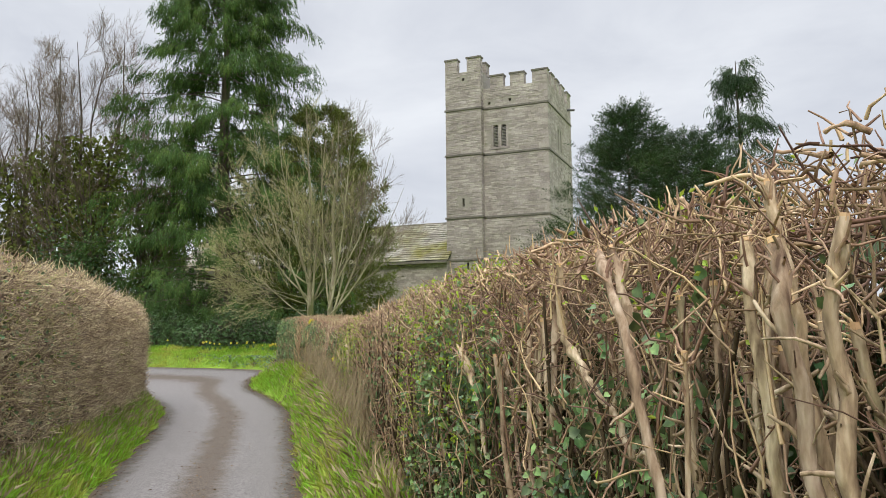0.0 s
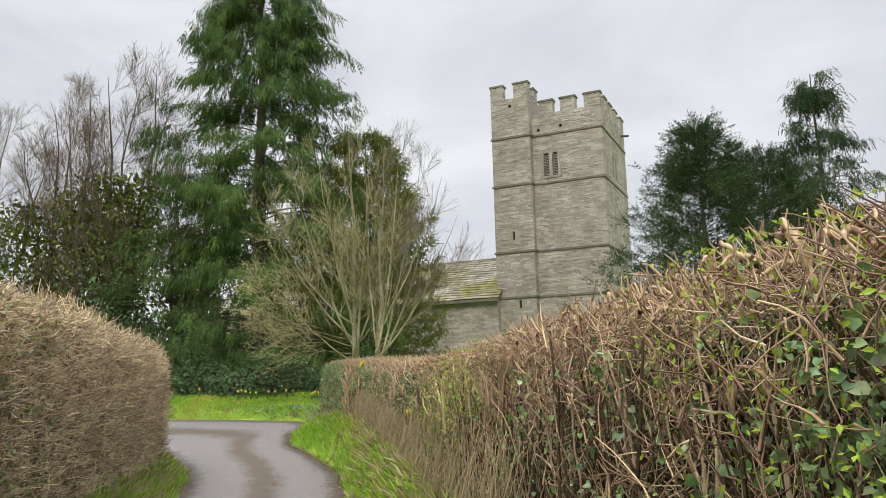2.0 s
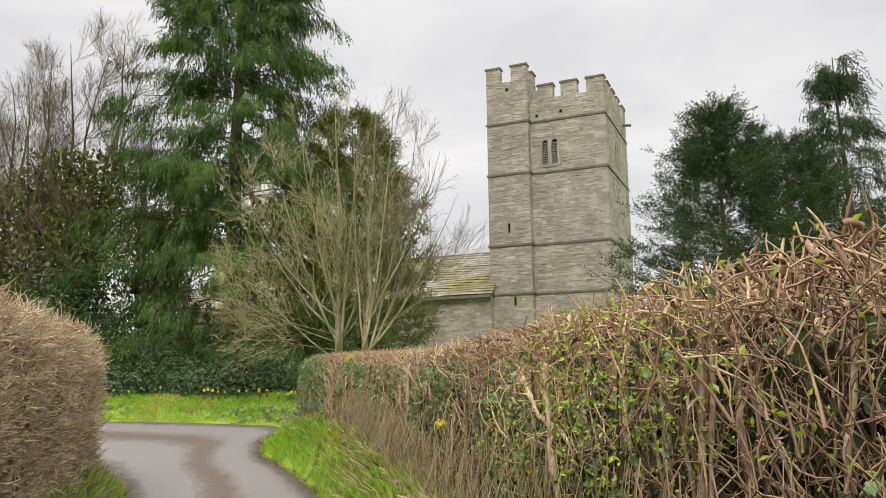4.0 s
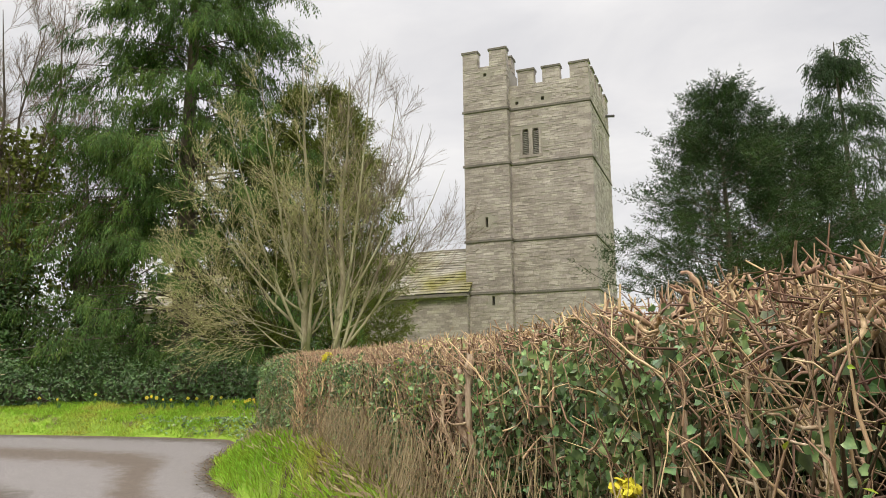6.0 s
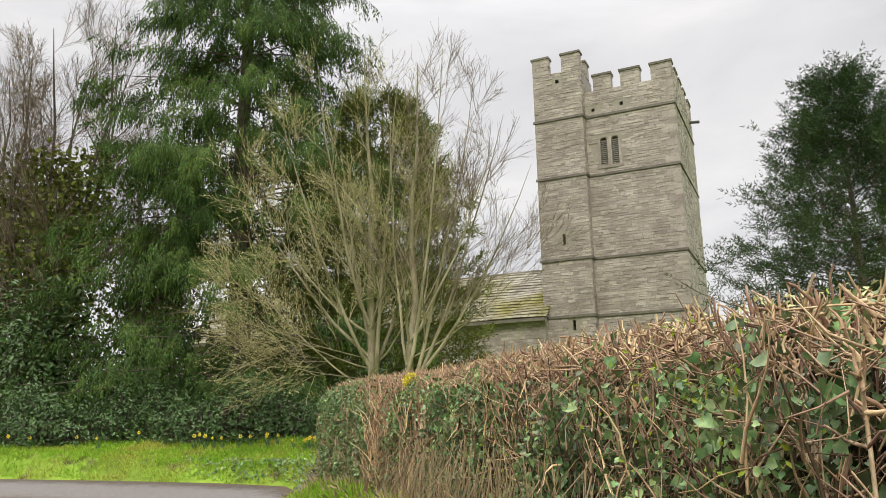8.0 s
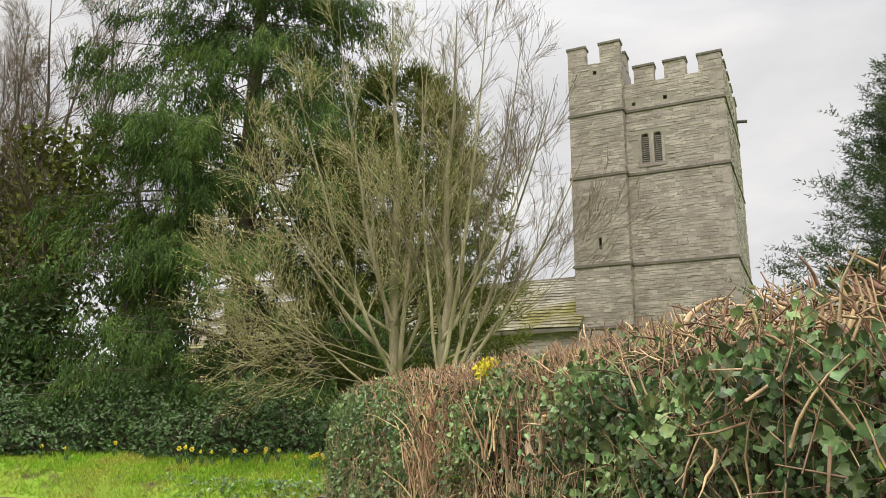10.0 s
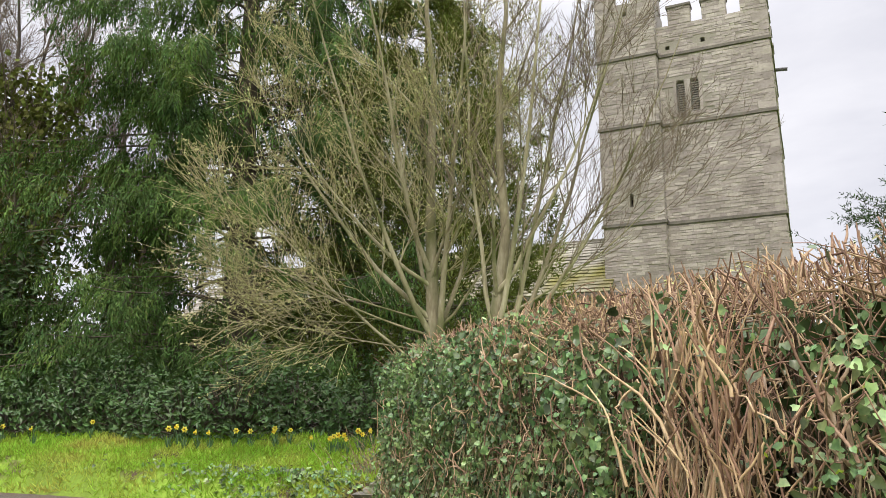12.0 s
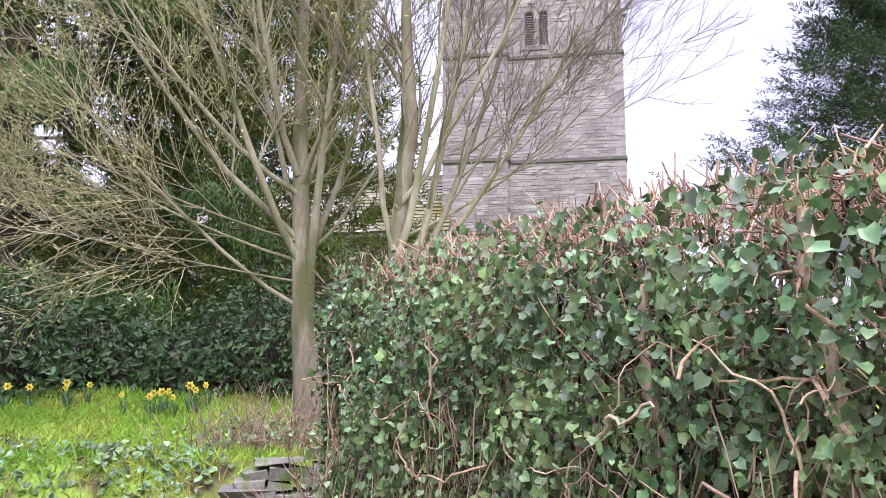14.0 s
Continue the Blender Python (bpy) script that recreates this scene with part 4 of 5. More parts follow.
bare_tree("willow_tree", "bare multi-stemmed goat willow with pale bark in bud", (-4.35, 26.2, gz(-4.35, 26.2) - 0.05),
          [(-0.7, 0.2, 8.6, 0.13), (-1.9, -0.5, 7.4, 0.06, 1.6, -0.06), (-2.9, 0.5, 6.0, 0.055, 1.9, -0.08), (0.5, -0.5, 7.8, 0.07, 1.3, -0.05), (1.2, 0.6, 6.6, 0.055, 1.7, -0.05), (-3.1, -0.4, 4.4, 0.05, 1.2, -0.06), (-3.2, 0.4, 3.3, 0.035, 1.7, -0.06),
           (-2.9, -1.0, 2.9, 0.03, 1.9, -0.06), (-1.0, 1.3, 7.0, 0.05, 2.2, -0.07), (1.5, -0.6, 4.9, 0.04, 1.8, -0.05), (-2.6, -0.5, 2.0, 0.024, 1.5, -0.06), (-1.0, -1.0, 7.9, 0.055, 2.6, -0.08), (-2.4, 0.0, 5.2, 0.045, 2.4, -0.08), (0.9, -0.9, 5.8, 0.04, 2.5, -0.07)],
          M_BARK, M_WILLOWTWIG,
          [dict(per=11, lo=0.2, hi=0.97, ang=(22, 50), length=(0.8, 2.1), k=8, r_scale=0.45, up=0.2, wob=0.045), dict(per=9, lo=0.15, hi=1.0, ang=(22, 48), length=(0.4, 1.0), k=6, r_scale=0.5, up=0.22, wob=0.07, r_min=0.005),
           dict(per=4, lo=0.2, hi=1.0, ang=(20, 45), length=(0.15, 0.45), k=4, r_scale=0.55, up=0.2, wob=0.08, r_min=0.0035)], 31, buds=9000, wave=0.07)
bare_tree("bare_tree", "slim bare grey tree with upswept limbs", (-3.8, 25.2, gz(-3.8, 25.2) - 0.05),
          [(0.35, 0.2, 8.0, 0.11), (1.3, 0.4, 7.6, 0.06, 1.0, 0.05), (-0.4, 0.6, 7.6, 0.045, 1.8, 0.05), (2.5, -0.1, 5.6, 0.05, 1.4, 0.05), (2.0, 0.6, 6.9, 0.055, 1.2, 0.05), (0.9, -0.4, 8.0, 0.055, 1.6, 0.05), (2.6, 0.3, 4.0, 0.035, 1.9, 0.05), (1.6, -0.5, 6.0, 0.045, 2.2, 0.05)], M_BARK, M_GREYTWIG,
          [dict(per=11, lo=0.25, hi=0.97, ang=(20, 42), length=(0.9, 2.1), k=7, r_scale=0.45, up=0.3, wob=0.045), dict(per=7, lo=0.2, hi=1.0, ang=(18, 42), length=(0.4, 1.1), k=5, r_scale=0.5, up=0.3, wob=0.06, r_min=0.0048),
           dict(per=4, lo=0.25, hi=1.0, ang=(18, 40), length=(0.2, 0.5), k=4, r_scale=0.5, up=0.25, wob=0.06, r_min=0.0035)], 32, wave=0.06)
BIG = [dict(per=17, lo=0.2, hi=0.97, ang=(22, 50), length=(1.6, 3.8), k=6, r_scale=0.42, up=0.4, wob=0.07), dict(per=10, lo=0.15, hi=1.0, ang=(20, 46), length=(0.7, 1.7), k=5, r_scale=0.5, up=0.35, wob=0.08, r_min=0.009),
       dict(per=7, lo=0.2, hi=1.0, ang=(18, 42), length=(0.35, 0.8), k=3, r_scale=0.5, up=0.3, wob=0.08, r_min=0.006)]
LB = "tall bare deciduous tree with ivy on its trunk"
for (bx, by, h, sd, sp) in ((-17.6, 36, 14.6, 33, 2.2), (-15.9, 35, 15.0, 37, 1.8), (-20.4, 37, 14.0, 34, 2.2), (-14.6, 39, 12.6, 35, 1.6), (-24.6, 38, 13.5, 36, 2.2)):
    tr = bare_tree("bare_tree", LB, (bx, by, 1.1), [(-sp, 0.4, h * 0.86, 0.15), (-0.3 * sp, -0.4, h * 0.96, 0.17), (0.4 * sp, 0.5, h, 0.17), (sp, 0.3, h * 0.88, 0.15)], M_DARKBARK, M_GREYTWIG, BIG, sd, group="bare trees behind the lane")
    g = np.random.default_rng(sd)
    n = 5200
    hh = g.uniform(0, 0.68, n) ** 1.1 * h
    C = np.stack([bx + g.normal(0, 0.5, n) + (g.integers(-1, 2, n) * sp * (hh / h)), by + g.normal(0, 0.45, n), 1.1 + hh], -1)
    piece("ivy", *scatter(IVY_V, IVY_F, C, g.normal(size=(n, 3)), g.uniform(0.12, 0.22, n)), M_GOLDYEW, tr, "olive ivy up the trunk", "stuff")

shrub_row("laurel_thicket", "dense dark green laurel and ivy thicket under the cypress",
          [(x, 28.6 + 0.5 * math.sin(x * 1.7), gz(x, 28.6), 0.95, 1.15 + 0.3 * math.sin(x * 2.3)) for x in np.arange(-14.5, -3.6, 0.75)], M_LAUREL, 41, 26000)
shrub_row("undergrowth", "dark tangled evergreen undergrowth below the bare trees",
          [(x, 34.0 + 0.8 * math.sin(x * 1.3), 1.0, 1.9, 4.4 + 1.2 * math.sin(x * 1.1)) for x in np.arange(-30.0, -11, 1.5)], M_LAUREL, 42, 36000, (0.13, 0.26))


# ---- hedges ----
class HedgeLine:
    """Places in a hedge by the way along it (y), the depth behind its face and the height share."""

    def __init__(self, fx, bz, tz, sign):
        self.fx, self.bz, self.tz, self.sign = fx, bz, tz, sign

    def at(self, y, d, h):
        x = self.fx(y) + self.sign * d
        zb = self.bz(y)
        round_in = 0.16 * np.clip((h - 0.8) / 0.2, 0, 1) ** 2
        return np.stack([x + self.sign * round_in, y, zb + (self.tz(y) - zb) * h], -1)


def wander(P0, d, ln, k, wob, g, up=0.0):
    n = len(P0)
    P = np.empty((n, k, 3))
    P[:, 0] = P0
    d = unit(d)
    for j in range(1, k):
        d = unit(d + g.normal(0, wob, (n, 3)) + np.array([0, 0, up]))
        P[:, j] = P[:, j - 1] + d * (ln / (k - 1))[:, None]
    return P


RIGHT = HedgeLine(face_x, base_z, top_z, 1)


def left_face(y):
    return np.interp(y, [-8, 8.45, 14.6, 15.6, 16.1], [-0.85, -4.35, -5.72, -5.98, -6.25])


LEFT = HedgeLine(left_face, lambda y: ground_z(left_face(y) - 0.1, y, False) - 0.05, lambda y: np.interp(y, [-8, 7, 10.5, 16], [2.38, 2.4, 2.42, 2.2]), -1)


def patchy(y, h, s):
    """Where along the hedge a growth sits thick: 0 to 1."""
    return 0.5 + 0.5 * np.sin(y * 1.9 + s) * np.cos(h * 3.1 + y * 0.8 + s * 2) + 0.25 * np.sin(y * 5.3 + h * 4 + s * 3)


# Old stems that stand out: way along the hedge and height at the foot, the middle and the head, and the radius.
OLD_NEAR = [(0.97, 0.5, 1.01, 1.62, 1.05, 1.84, 0.014), (0.93, 0.6, 0.94, 1.58, 0.93, 1.82, 0.012), (1.54, 0.5, 1.53, 1.59, 1.66, 1.84, 0.012), (1.2, 0.6, 1.43, 1.59, 1.62, 1.8, 0.012), (1.14, 0.5, 1.19, 1.63, 1.28, 1.84, 0.011), (1.02, 0.9, 1.05, 1.72, 1.12, 1.86, 0.011),
            (1.7, 1.3, 1.96, 1.59, 2.0, 1.8, 0.009), (8.08, 0.7, 8.11, 1.43, 8.14, 1.68, 0.012), (8.05, 1.3, 8.27, 1.45, 8.46, 1.6, 0.010)]
OLD_FAR = [(11.3, 0.9, 11.46, 1.5, 11.55, 1.74, 0.016), (11.33, 0.9, 11.24, 1.62, 11.26, 1.77, 0.0165), (16.4, 1.0, 16.47, 1.6, 16.53, 1.76, 0.013), (16.44, 1.0, 16.32, 1.63, 16.26, 1.78, 0.013), (16.93, 1.0, 16.94, 1.6, 16.94, 1.95, 0.013), (18.15, 1.0, 18.11, 1.67, 18.0, 1.97, 0.016),
           (18.36, 1.0, 18.33, 1.67, 18.36, 1.9, 0.017), (19.5, 1.3, 19.54, 1.83, 19.58, 2.02, 0.014), (19.37, 1.1, 19.38, 1.55, 19.37, 1.8, 0.011), (19.83, 1.2, 19.85, 1.6, 19.86, 1.9, 0.011), (19.32, 1.86, 19.08, 1.85, 18.97, 1.94, 0.014)]


def gnarled(P3, r, g, k=25):
    """A crooked stem through three places, with knots and a taper: its line and radii."""
    a, b, c = P3
    la, lb = np.linalg.norm(b - a), np.linalg.norm(c - b)
    t = np.linspace(0, la + lb, k + 4)
    P = np.stack([np.interp(t, [0, la, la + lb], [a[i], b[i], c[i]]) for i in range(3)], -1)
    P = (P[:-4] + P[1:-3] + P[2:-2] + P[3:-1] + P[4:]) / 5
    wob = np.cumsum(g.normal(0, 0.005, (k, 3)), 0)
    P = P + wob - wob[0]
    R = 0.85 * r * np.linspace(1.12, 0.85, k) * (1 + g.normal(0, 0.07, k))
    for q in g.integers(2, k - 1, 5):
        R[q] *= g.uniform(1.2, 1.55)
    R[-2] *= 1.25
    return P, R


def build_right_hedge():
    g = np.random.default_rng(51)
    hd = thing("field_hedge", "hard-trimmed brown hawthorn hedge with ivy on a bank", "hedge")
    y0, y1 = -3.0, 21.6
    # main stems, each its own part, with a pale cut end
    lines, heads, ways = [], [], []
    for ya, za, yb, zb, yc, zc, r in OLD_NEAR + OLD_FAR:
        P3 = [np.array([face_x(q) + d, q, z]) for q, z, d in ((ya, za, 0.12), (yb, zb, 0.03), (yc, zc, 0.05))]
        lines.append((*gnarled(P3, r, g), True))
    ys = np.concatenate([np.arange(0.86, 2.7, 0.034), np.arange(2.7, 7.0, 0.12), np.arange(7.0, 9.2, 0.075), np.arange(9.2, 16.2, 0.14), np.arange(16.2, 18.2, 0.15), np.arange(18.4, y1 - 0.2, 0.2)])
    for y in ys:
        y = y + g.uniform(-0.04, 0.04)
        dep, h = g.uniform(0.05, 0.3), g.uniform(0.8, 0.97)
        lean = g.normal(0.14, 0.12)
        near = y < 2.7 or 7 < y < 9.2
        P3 = [RIGHT.at(np.array([y + lean * q]), np.array([dep + d]), np.array([hh]))[0] for q, d, hh in ((0, 0.08, -0.08), (0.45, 0.02, 0.5), (1, 0, h))]
        r = g.uniform(0.005, 0.0115) if near else g.uniform(0.004, 0.009)
        lines.append((*gnarled(P3, r, g), r > 0.011))
    for P, R, big in lines:
        if not big:
            P, R = P[::2], R[::2]
        V, F = tubes([P], [R], 9 if big else 6)
        ob = piece("stem", V + g.normal(0, 1, V.shape) * R.mean() * 0.09, F, M_STEM, hd, smooth=True)
        e = unit(P[-1] - P[-2])
        heads.append(P[-1])
        ways.append(e)
        V, F = tubes([[P[-1] - e * 0.006, P[-1] + e * 0.004, P[-1] + e * 0.0045]], [[R[-1] * 1.05, R[-1] * 0.95, 0.0005]], 7)
        piece("cut_end", V, F, M_CUT, ob, "pale freshly cut end")
    # short lopped side stubs along the stems
    n = 2600
    li = g.integers(0, len(lines), n)
    at = g.uniform(0.25, 1.0, n)
    P0 = np.array([lines[a][0][int(b * 24)] for a, b in zip(li, at)])
    d = np.stack([g.normal(-0.35, 0.5, n), g.normal(0, 0.8, n), g.normal(0.45, 0.45, n)], -1)
    P = wander(P0, d, g.uniform(0.015, 0.1, n), 5, 0.26, g)
    P[:, :, 2] = np.minimum(P[:, :, 2], top_z(P[:, :, 1]) + 0.06)
    piece("stub_growth", *tubes(P, g.uniform(0.0014, 0.0045, n)[:, None] * np.linspace(1.3, 0.75, 5), 4), M_STEM, hd, kind="stuff")
    # each cut stem carries a knot of short clipped shoots
    heads, ways = np.repeat(np.array(heads), 16, 0), np.repeat(np.array(ways), 16, 0)
    m = len(heads)
    d = unit(ways * 0.8 + g.normal(0, 0.6, (m, 3)))
    P = wander(heads - ways * g.uniform(0, 0.1, (m, 1)), d, g.uniform(0.02, 0.07, m), 4, 0.26, g)
    P[:, :, 2] = np.minimum(P[:, :, 2], top_z(P[:, :, 1]) + 0.06)
    ok = g.uniform(0, 1, m) < np.interp(P[:, 0, 1], [0, 11, 14, 21], [1, 1, 0.45, 0.25])
    piece("shoot_growth", *tubes(P[ok], (g.uniform(0.0018, 0.0046, m) * np.interp(P[:, 0, 1], [0.8, 3], [0.6, 1]))[ok][:, None] * np.linspace(1.25, 0.7, 4), 4), M_KNUCKLE, hd, kind="stuff")
    # gnarled burrs where the wood was lopped year after year, and the spikes that stand on them
    n = 1500
    y = np.concatenate([g.uniform(0.4, 9.5, n * 5 // 8), g.uniform(9.5, 15.5, n - n * 5 // 8)])
    P0 = RIGHT.at(y, g.uniform(-0.02, 0.5, n), np.ones(n))
    P0[:, 2] -= g.uniform(0.0, 0.14, n)
    d = np.stack([g.normal(-0.1, 0.6, n), g.normal(0, 1, n), g.normal(0.25, 0.4, n)], -1)
    P = wander(P0, d, g.uniform(0.04, 0.13, n), 7, 0.3, g)
    P[:, :, 2] = np.minimum(P[:, :, 2], top_z(P[:, :, 1]) + 0.03)
    R = (g.uniform(0.0035, 0.0095, n) * np.interp(y, [0.4, 1.2, 3, 9.5, 11], [0.4, 0.55, 1, 1, 0.8]))[:, None] * np.linspace(1.15, 0.75, 7) * (1 + g.normal(0, 0.2, (n, 7)))
    piece("knuckle_growth", *tubes(P, R, 6), M_KNUCKLE, hd, "lopped brown knuckles of old wood", "stuff", smooth=True)
    n = 2600
    y = np.concatenate([g.uniform(0.4, 9.5, n * 5 // 8), g.uniform(9.5, 15.5, n - n * 5 // 8)])
    P0 = RIGHT.at(y, g.uniform(-0.02, 0.6, n), np.ones(n))
    P0[:, 2] -= g.uniform(0.0, 0.1, n)
    d = np.stack([g.normal(-0.15, 0.35, n), g.normal(0.1, 0.4, n), np.ones(n)], -1)
    P = wander(P0, d, g.uniform(0.02, 0.085, n), 4, 0.2, g)
    P[:, :, 2] = np.minimum(P[:, :, 2], top_z(P[:, :, 1]) + g.uniform(0.02, 0.09, n)[:, None])
    piece("spike_growth", *tubes(P, (g.uniform(0.0016, 0.0046, n) * np.interp(y, [0.4, 1.2, 3], [0.4, 0.6, 1]))[:, None] * np.linspace(1.2, 0.6, 4), 5), M_KNUCKLE, hd, kind="stuff")
    n = 3200
    y = g.uniform(15.5, 21.6, n)
    P0 = RIGHT.at(y, g.uniform(-0.06, 0.5, n), np.ones(n))
    P0[:, 2] -= g.uniform(0.0, 0.1, n)
    P = wander(P0, np.stack([g.normal(-0.15, 0.35, n), g.normal(0, 0.4, n), np.ones(n)], -1), g.uniform(0.02, 0.075, n), 3, 0.2, g)
    P[:, :, 2] = np.minimum(P[:, :, 2], top_z(P[:, :, 1]) + 0.05)
    piece("stubble_growth", *tubes(P, g.uniform(0.0014, 0.0036, n)[:, None] * np.linspace(1.2, 0.8, 3), 4), M_KNUCKLE, hd, "red-brown clipped stubs", "stuff")
    # pale crooked ivy vines over the far stretch, and the bare tangle in it
    n = 190
    y = g.uniform(17.2, 21.4, n)
    P0 = RIGHT.at(y, g.uniform(-0.11, 0.0, n), g.uniform(-0.02, 0.75, n))
    flat = g.uniform(0, 1, n) < 0.3
    d = np.stack([g.normal(0, 0.12, n), np.where(flat, g.normal(0, 1, n), g.normal(0, 0.3, n)), np.where(flat, g.normal(0, 0.3, n), 1.0)], -1)
    P = wander(P0, d, g.uniform(0.1, 0.45, n), 12, 0.38, g)
    P[:, :, 0] = np.clip(P[:, :, 0], face_x(P[:, :, 1]) - 0.13, face_x(P[:, :, 1]) + 0.04)
    P[:, :, 2] = np.minimum(P[:, :, 2], top_z(P[:, :, 1]) - 0.01)
    piece("vine_growth", *tubes(P, (g.uniform(0.0014, 0.0044, n) * np.interp(y, [17.5, 19], [0.8, 1]))[:, None] * np.linspace(1.2, 0.5, 12), 6), M_KNUCKLE, hd, "pale crooked ivy vines", "stuff", smooth=True)
    n = 300
    y = np.where(g.uniform(0, 1, n) < 0.8, g.normal(17.88, 0.13, n), g.normal(16.9, 0.2, n))
    P0 = RIGHT.at(y, g.uniform(-0.1, 0.04, n), g.uniform(0.0, 0.8, n))
    d = np.stack([g.normal(0, 0.2, n), g.normal(0, 0.35, n), np.ones(n)], -1)
    P = wander(P0, d, g.uniform(0.1, 0.36, n), 8, 0.15, g)
    P[:, :, 2] = np.minimum(P[:, :, 2], top_z(P[:, :, 1]) - 0.01)
    piece("tangle_growth", *tubes(P, g.uniform(0.0016, 0.0055, n)[:, None] * np.linspace(1.2, 0.5, 8), 4), M_TWIGTIP, hd, "bare pale tangle of old vine", "stuff")
    # inner curtain of thin upright stems, darkened to carry the hedge's inner shade
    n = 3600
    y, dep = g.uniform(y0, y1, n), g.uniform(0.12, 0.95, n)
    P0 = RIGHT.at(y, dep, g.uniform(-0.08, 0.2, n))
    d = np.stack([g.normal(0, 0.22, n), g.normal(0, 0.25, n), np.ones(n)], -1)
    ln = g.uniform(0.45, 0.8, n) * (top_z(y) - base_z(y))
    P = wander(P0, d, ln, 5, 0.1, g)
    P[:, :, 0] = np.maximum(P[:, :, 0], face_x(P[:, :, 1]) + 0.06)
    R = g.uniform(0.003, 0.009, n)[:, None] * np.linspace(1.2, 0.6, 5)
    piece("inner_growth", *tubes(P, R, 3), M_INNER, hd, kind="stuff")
    # back curtain, added so that little light comes through, in the same darkened wood
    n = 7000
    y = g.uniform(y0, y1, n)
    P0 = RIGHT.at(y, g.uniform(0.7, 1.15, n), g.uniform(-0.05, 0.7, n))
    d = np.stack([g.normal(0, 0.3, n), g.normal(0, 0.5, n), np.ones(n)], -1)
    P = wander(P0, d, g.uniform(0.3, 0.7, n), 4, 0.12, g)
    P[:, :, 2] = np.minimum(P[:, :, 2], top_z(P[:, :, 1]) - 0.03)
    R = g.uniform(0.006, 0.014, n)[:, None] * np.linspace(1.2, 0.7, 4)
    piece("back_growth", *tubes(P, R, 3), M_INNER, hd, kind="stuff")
    # face twigs, crooked, all ways
    n = 22000
    y, h = np.concatenate([g.uniform(0.5, 7, 10000), g.uniform(7, y1, n - 10000)]), g.uniform(0.02, 0.97, n) ** 0.7
    P0 = RIGHT.at(y, g.uniform(0.03, 0.5, n), h)
    d = np.stack([g.normal(-0.1, 0.5, n), g.normal(0, 0.6, n), g.normal(0.5, 0.7, n)], -1)
    P = wander(P0, d, g.uniform(0.05, 0.17, n), 3, 0.3, g)
    ok = (P[:, -1, 2] < top_z(P[:, -1, 1]) + 0.03) & (P[:, :, 0].min(1) > face_x(P[:, -1, 1]) - 0.08)
    P = P[ok]
    R = (g.uniform(0.0012, 0.0034, n)[ok])[:, None] * np.linspace(1.2, 0.5, 3)
    piece("twig_growth", *tubes(P, R, 3), M_TWIG, hd, kind="stuff")
    # paler and thicker crooked shoots on the outside
    n = 3600
    y, h = g.uniform(y0, y1, n), g.uniform(0.05, 0.98, n)
    P0 = RIGHT.at(y, g.uniform(-0.01, 0.2, n), h)
    d = np.stack([g.normal(-0.05, 0.3, n), g.normal(0, 0.55, n), g.normal(0.7, 0.6, n)], -1)
    P = wander(P0, d, g.uniform(0.08, 0.36, n), 5, 0.2, g)
    ok = (P[:, -1, 2] < top_z(P[:, -1, 1]) + 0.02) & (P[:, :, 0].min(1) > face_x(P[:, -1, 1]) - 0.09)
    R = (g.uniform(0.0012, 0.0042, n)[ok])[:, None] * np.linspace(1.2, 0.45, 5) * (1 + g.normal(0, 0.1, (ok.sum(), 5)))
    piece("pale_growth", *tubes(P[ok], R, 3), M_TWIGTIP, hd, kind="stuff")
    # clipped top: short upright stubs
    n = 11000
    y, dep = g.uniform(y0, y1, n), g.uniform(0.05, 1.1, n)
    P0 = RIGHT.at(y, dep, g.uniform(0.86, 1.0, n))
    P0[:, 2] += 0.10 * np.clip(dep, 0, 0.6)
    d = np.stack([g.normal(-0.15, 0.45, n), g.normal(0, 0.5, n), np.ones(n)], -1)
    P = wander(P0, d, g.uniform(0.025, 0.085, n) * np.where(y < 2.2, 0.6, 1) * (1 + 0.7 * (g.uniform(0, 1, n) > 0.95)), 3, 0.25, g)
    R = g.uniform(0.0016, 0.0046, n)[:, None] * np.linspace(1.1, 0.75, 3)
    piece("clipped_growth", *tubes(P, R, 3), M_TWIGTIP, hd, kind="stuff")
    n = 7000
    y, dep = g.uniform(0.3, y1, n), g.uniform(0.0, 1.1, n)
    P0 = RIGHT.at(y, dep, g.uniform(0.86, 1.0, n))
    P0[:, 2] += 0.08 * np.clip(dep, 0, 0.6)
    d = np.stack([g.normal(0, 1, n), g.normal(0, 1, n), g.normal(0.1, 0.2, n)], -1)
    P = wander(P0, d, g.uniform(0.03, 0.1, n), 4, 0.2, g)
    R = g.uniform(0.0014, 0.0036, n)[:, None] * np.linspace(1.1, 0.7, 4)
    piece("top_growth", *tubes(P, R, 3), M_TWIG, hd, kind="stuff")
    # fine twigs close behind the top edge of the oldest wood
    n = 4500
    y = g.uniform(0.6, 4.5, n)
    P0 = RIGHT.at(y, g.uniform(0.02, 0.9, n), np.ones(n))
    P0[:, 2] -= g.uniform(0.02, 0.35, n)
    P = wander(P0, g.normal(0, 1, (n, 3)) + np.array([-0.1, 0.2, 0.5]), g.uniform(0.04, 0.15, n), 3, 0.3, g)
    P[:, :, 2] = np.minimum(P[:, :, 2], top_z(P[:, :, 1]) + 0.02)
    P[:, :, 0] = np.maximum(P[:, :, 0], face_x(P[:, :, 1]) - 0.02)
    piece("fine_growth", *tubes(P, g.uniform(0.0012, 0.0034, n)[:, None] * np.linspace(1.2, 0.6, 3), 3), M_TWIG, hd, kind="stuff")
    # ivy in patches, thickest towards the far end
    n = 170000
    y, h = g.uniform(0, y1, n), g.uniform(0.0, 1.0, n)
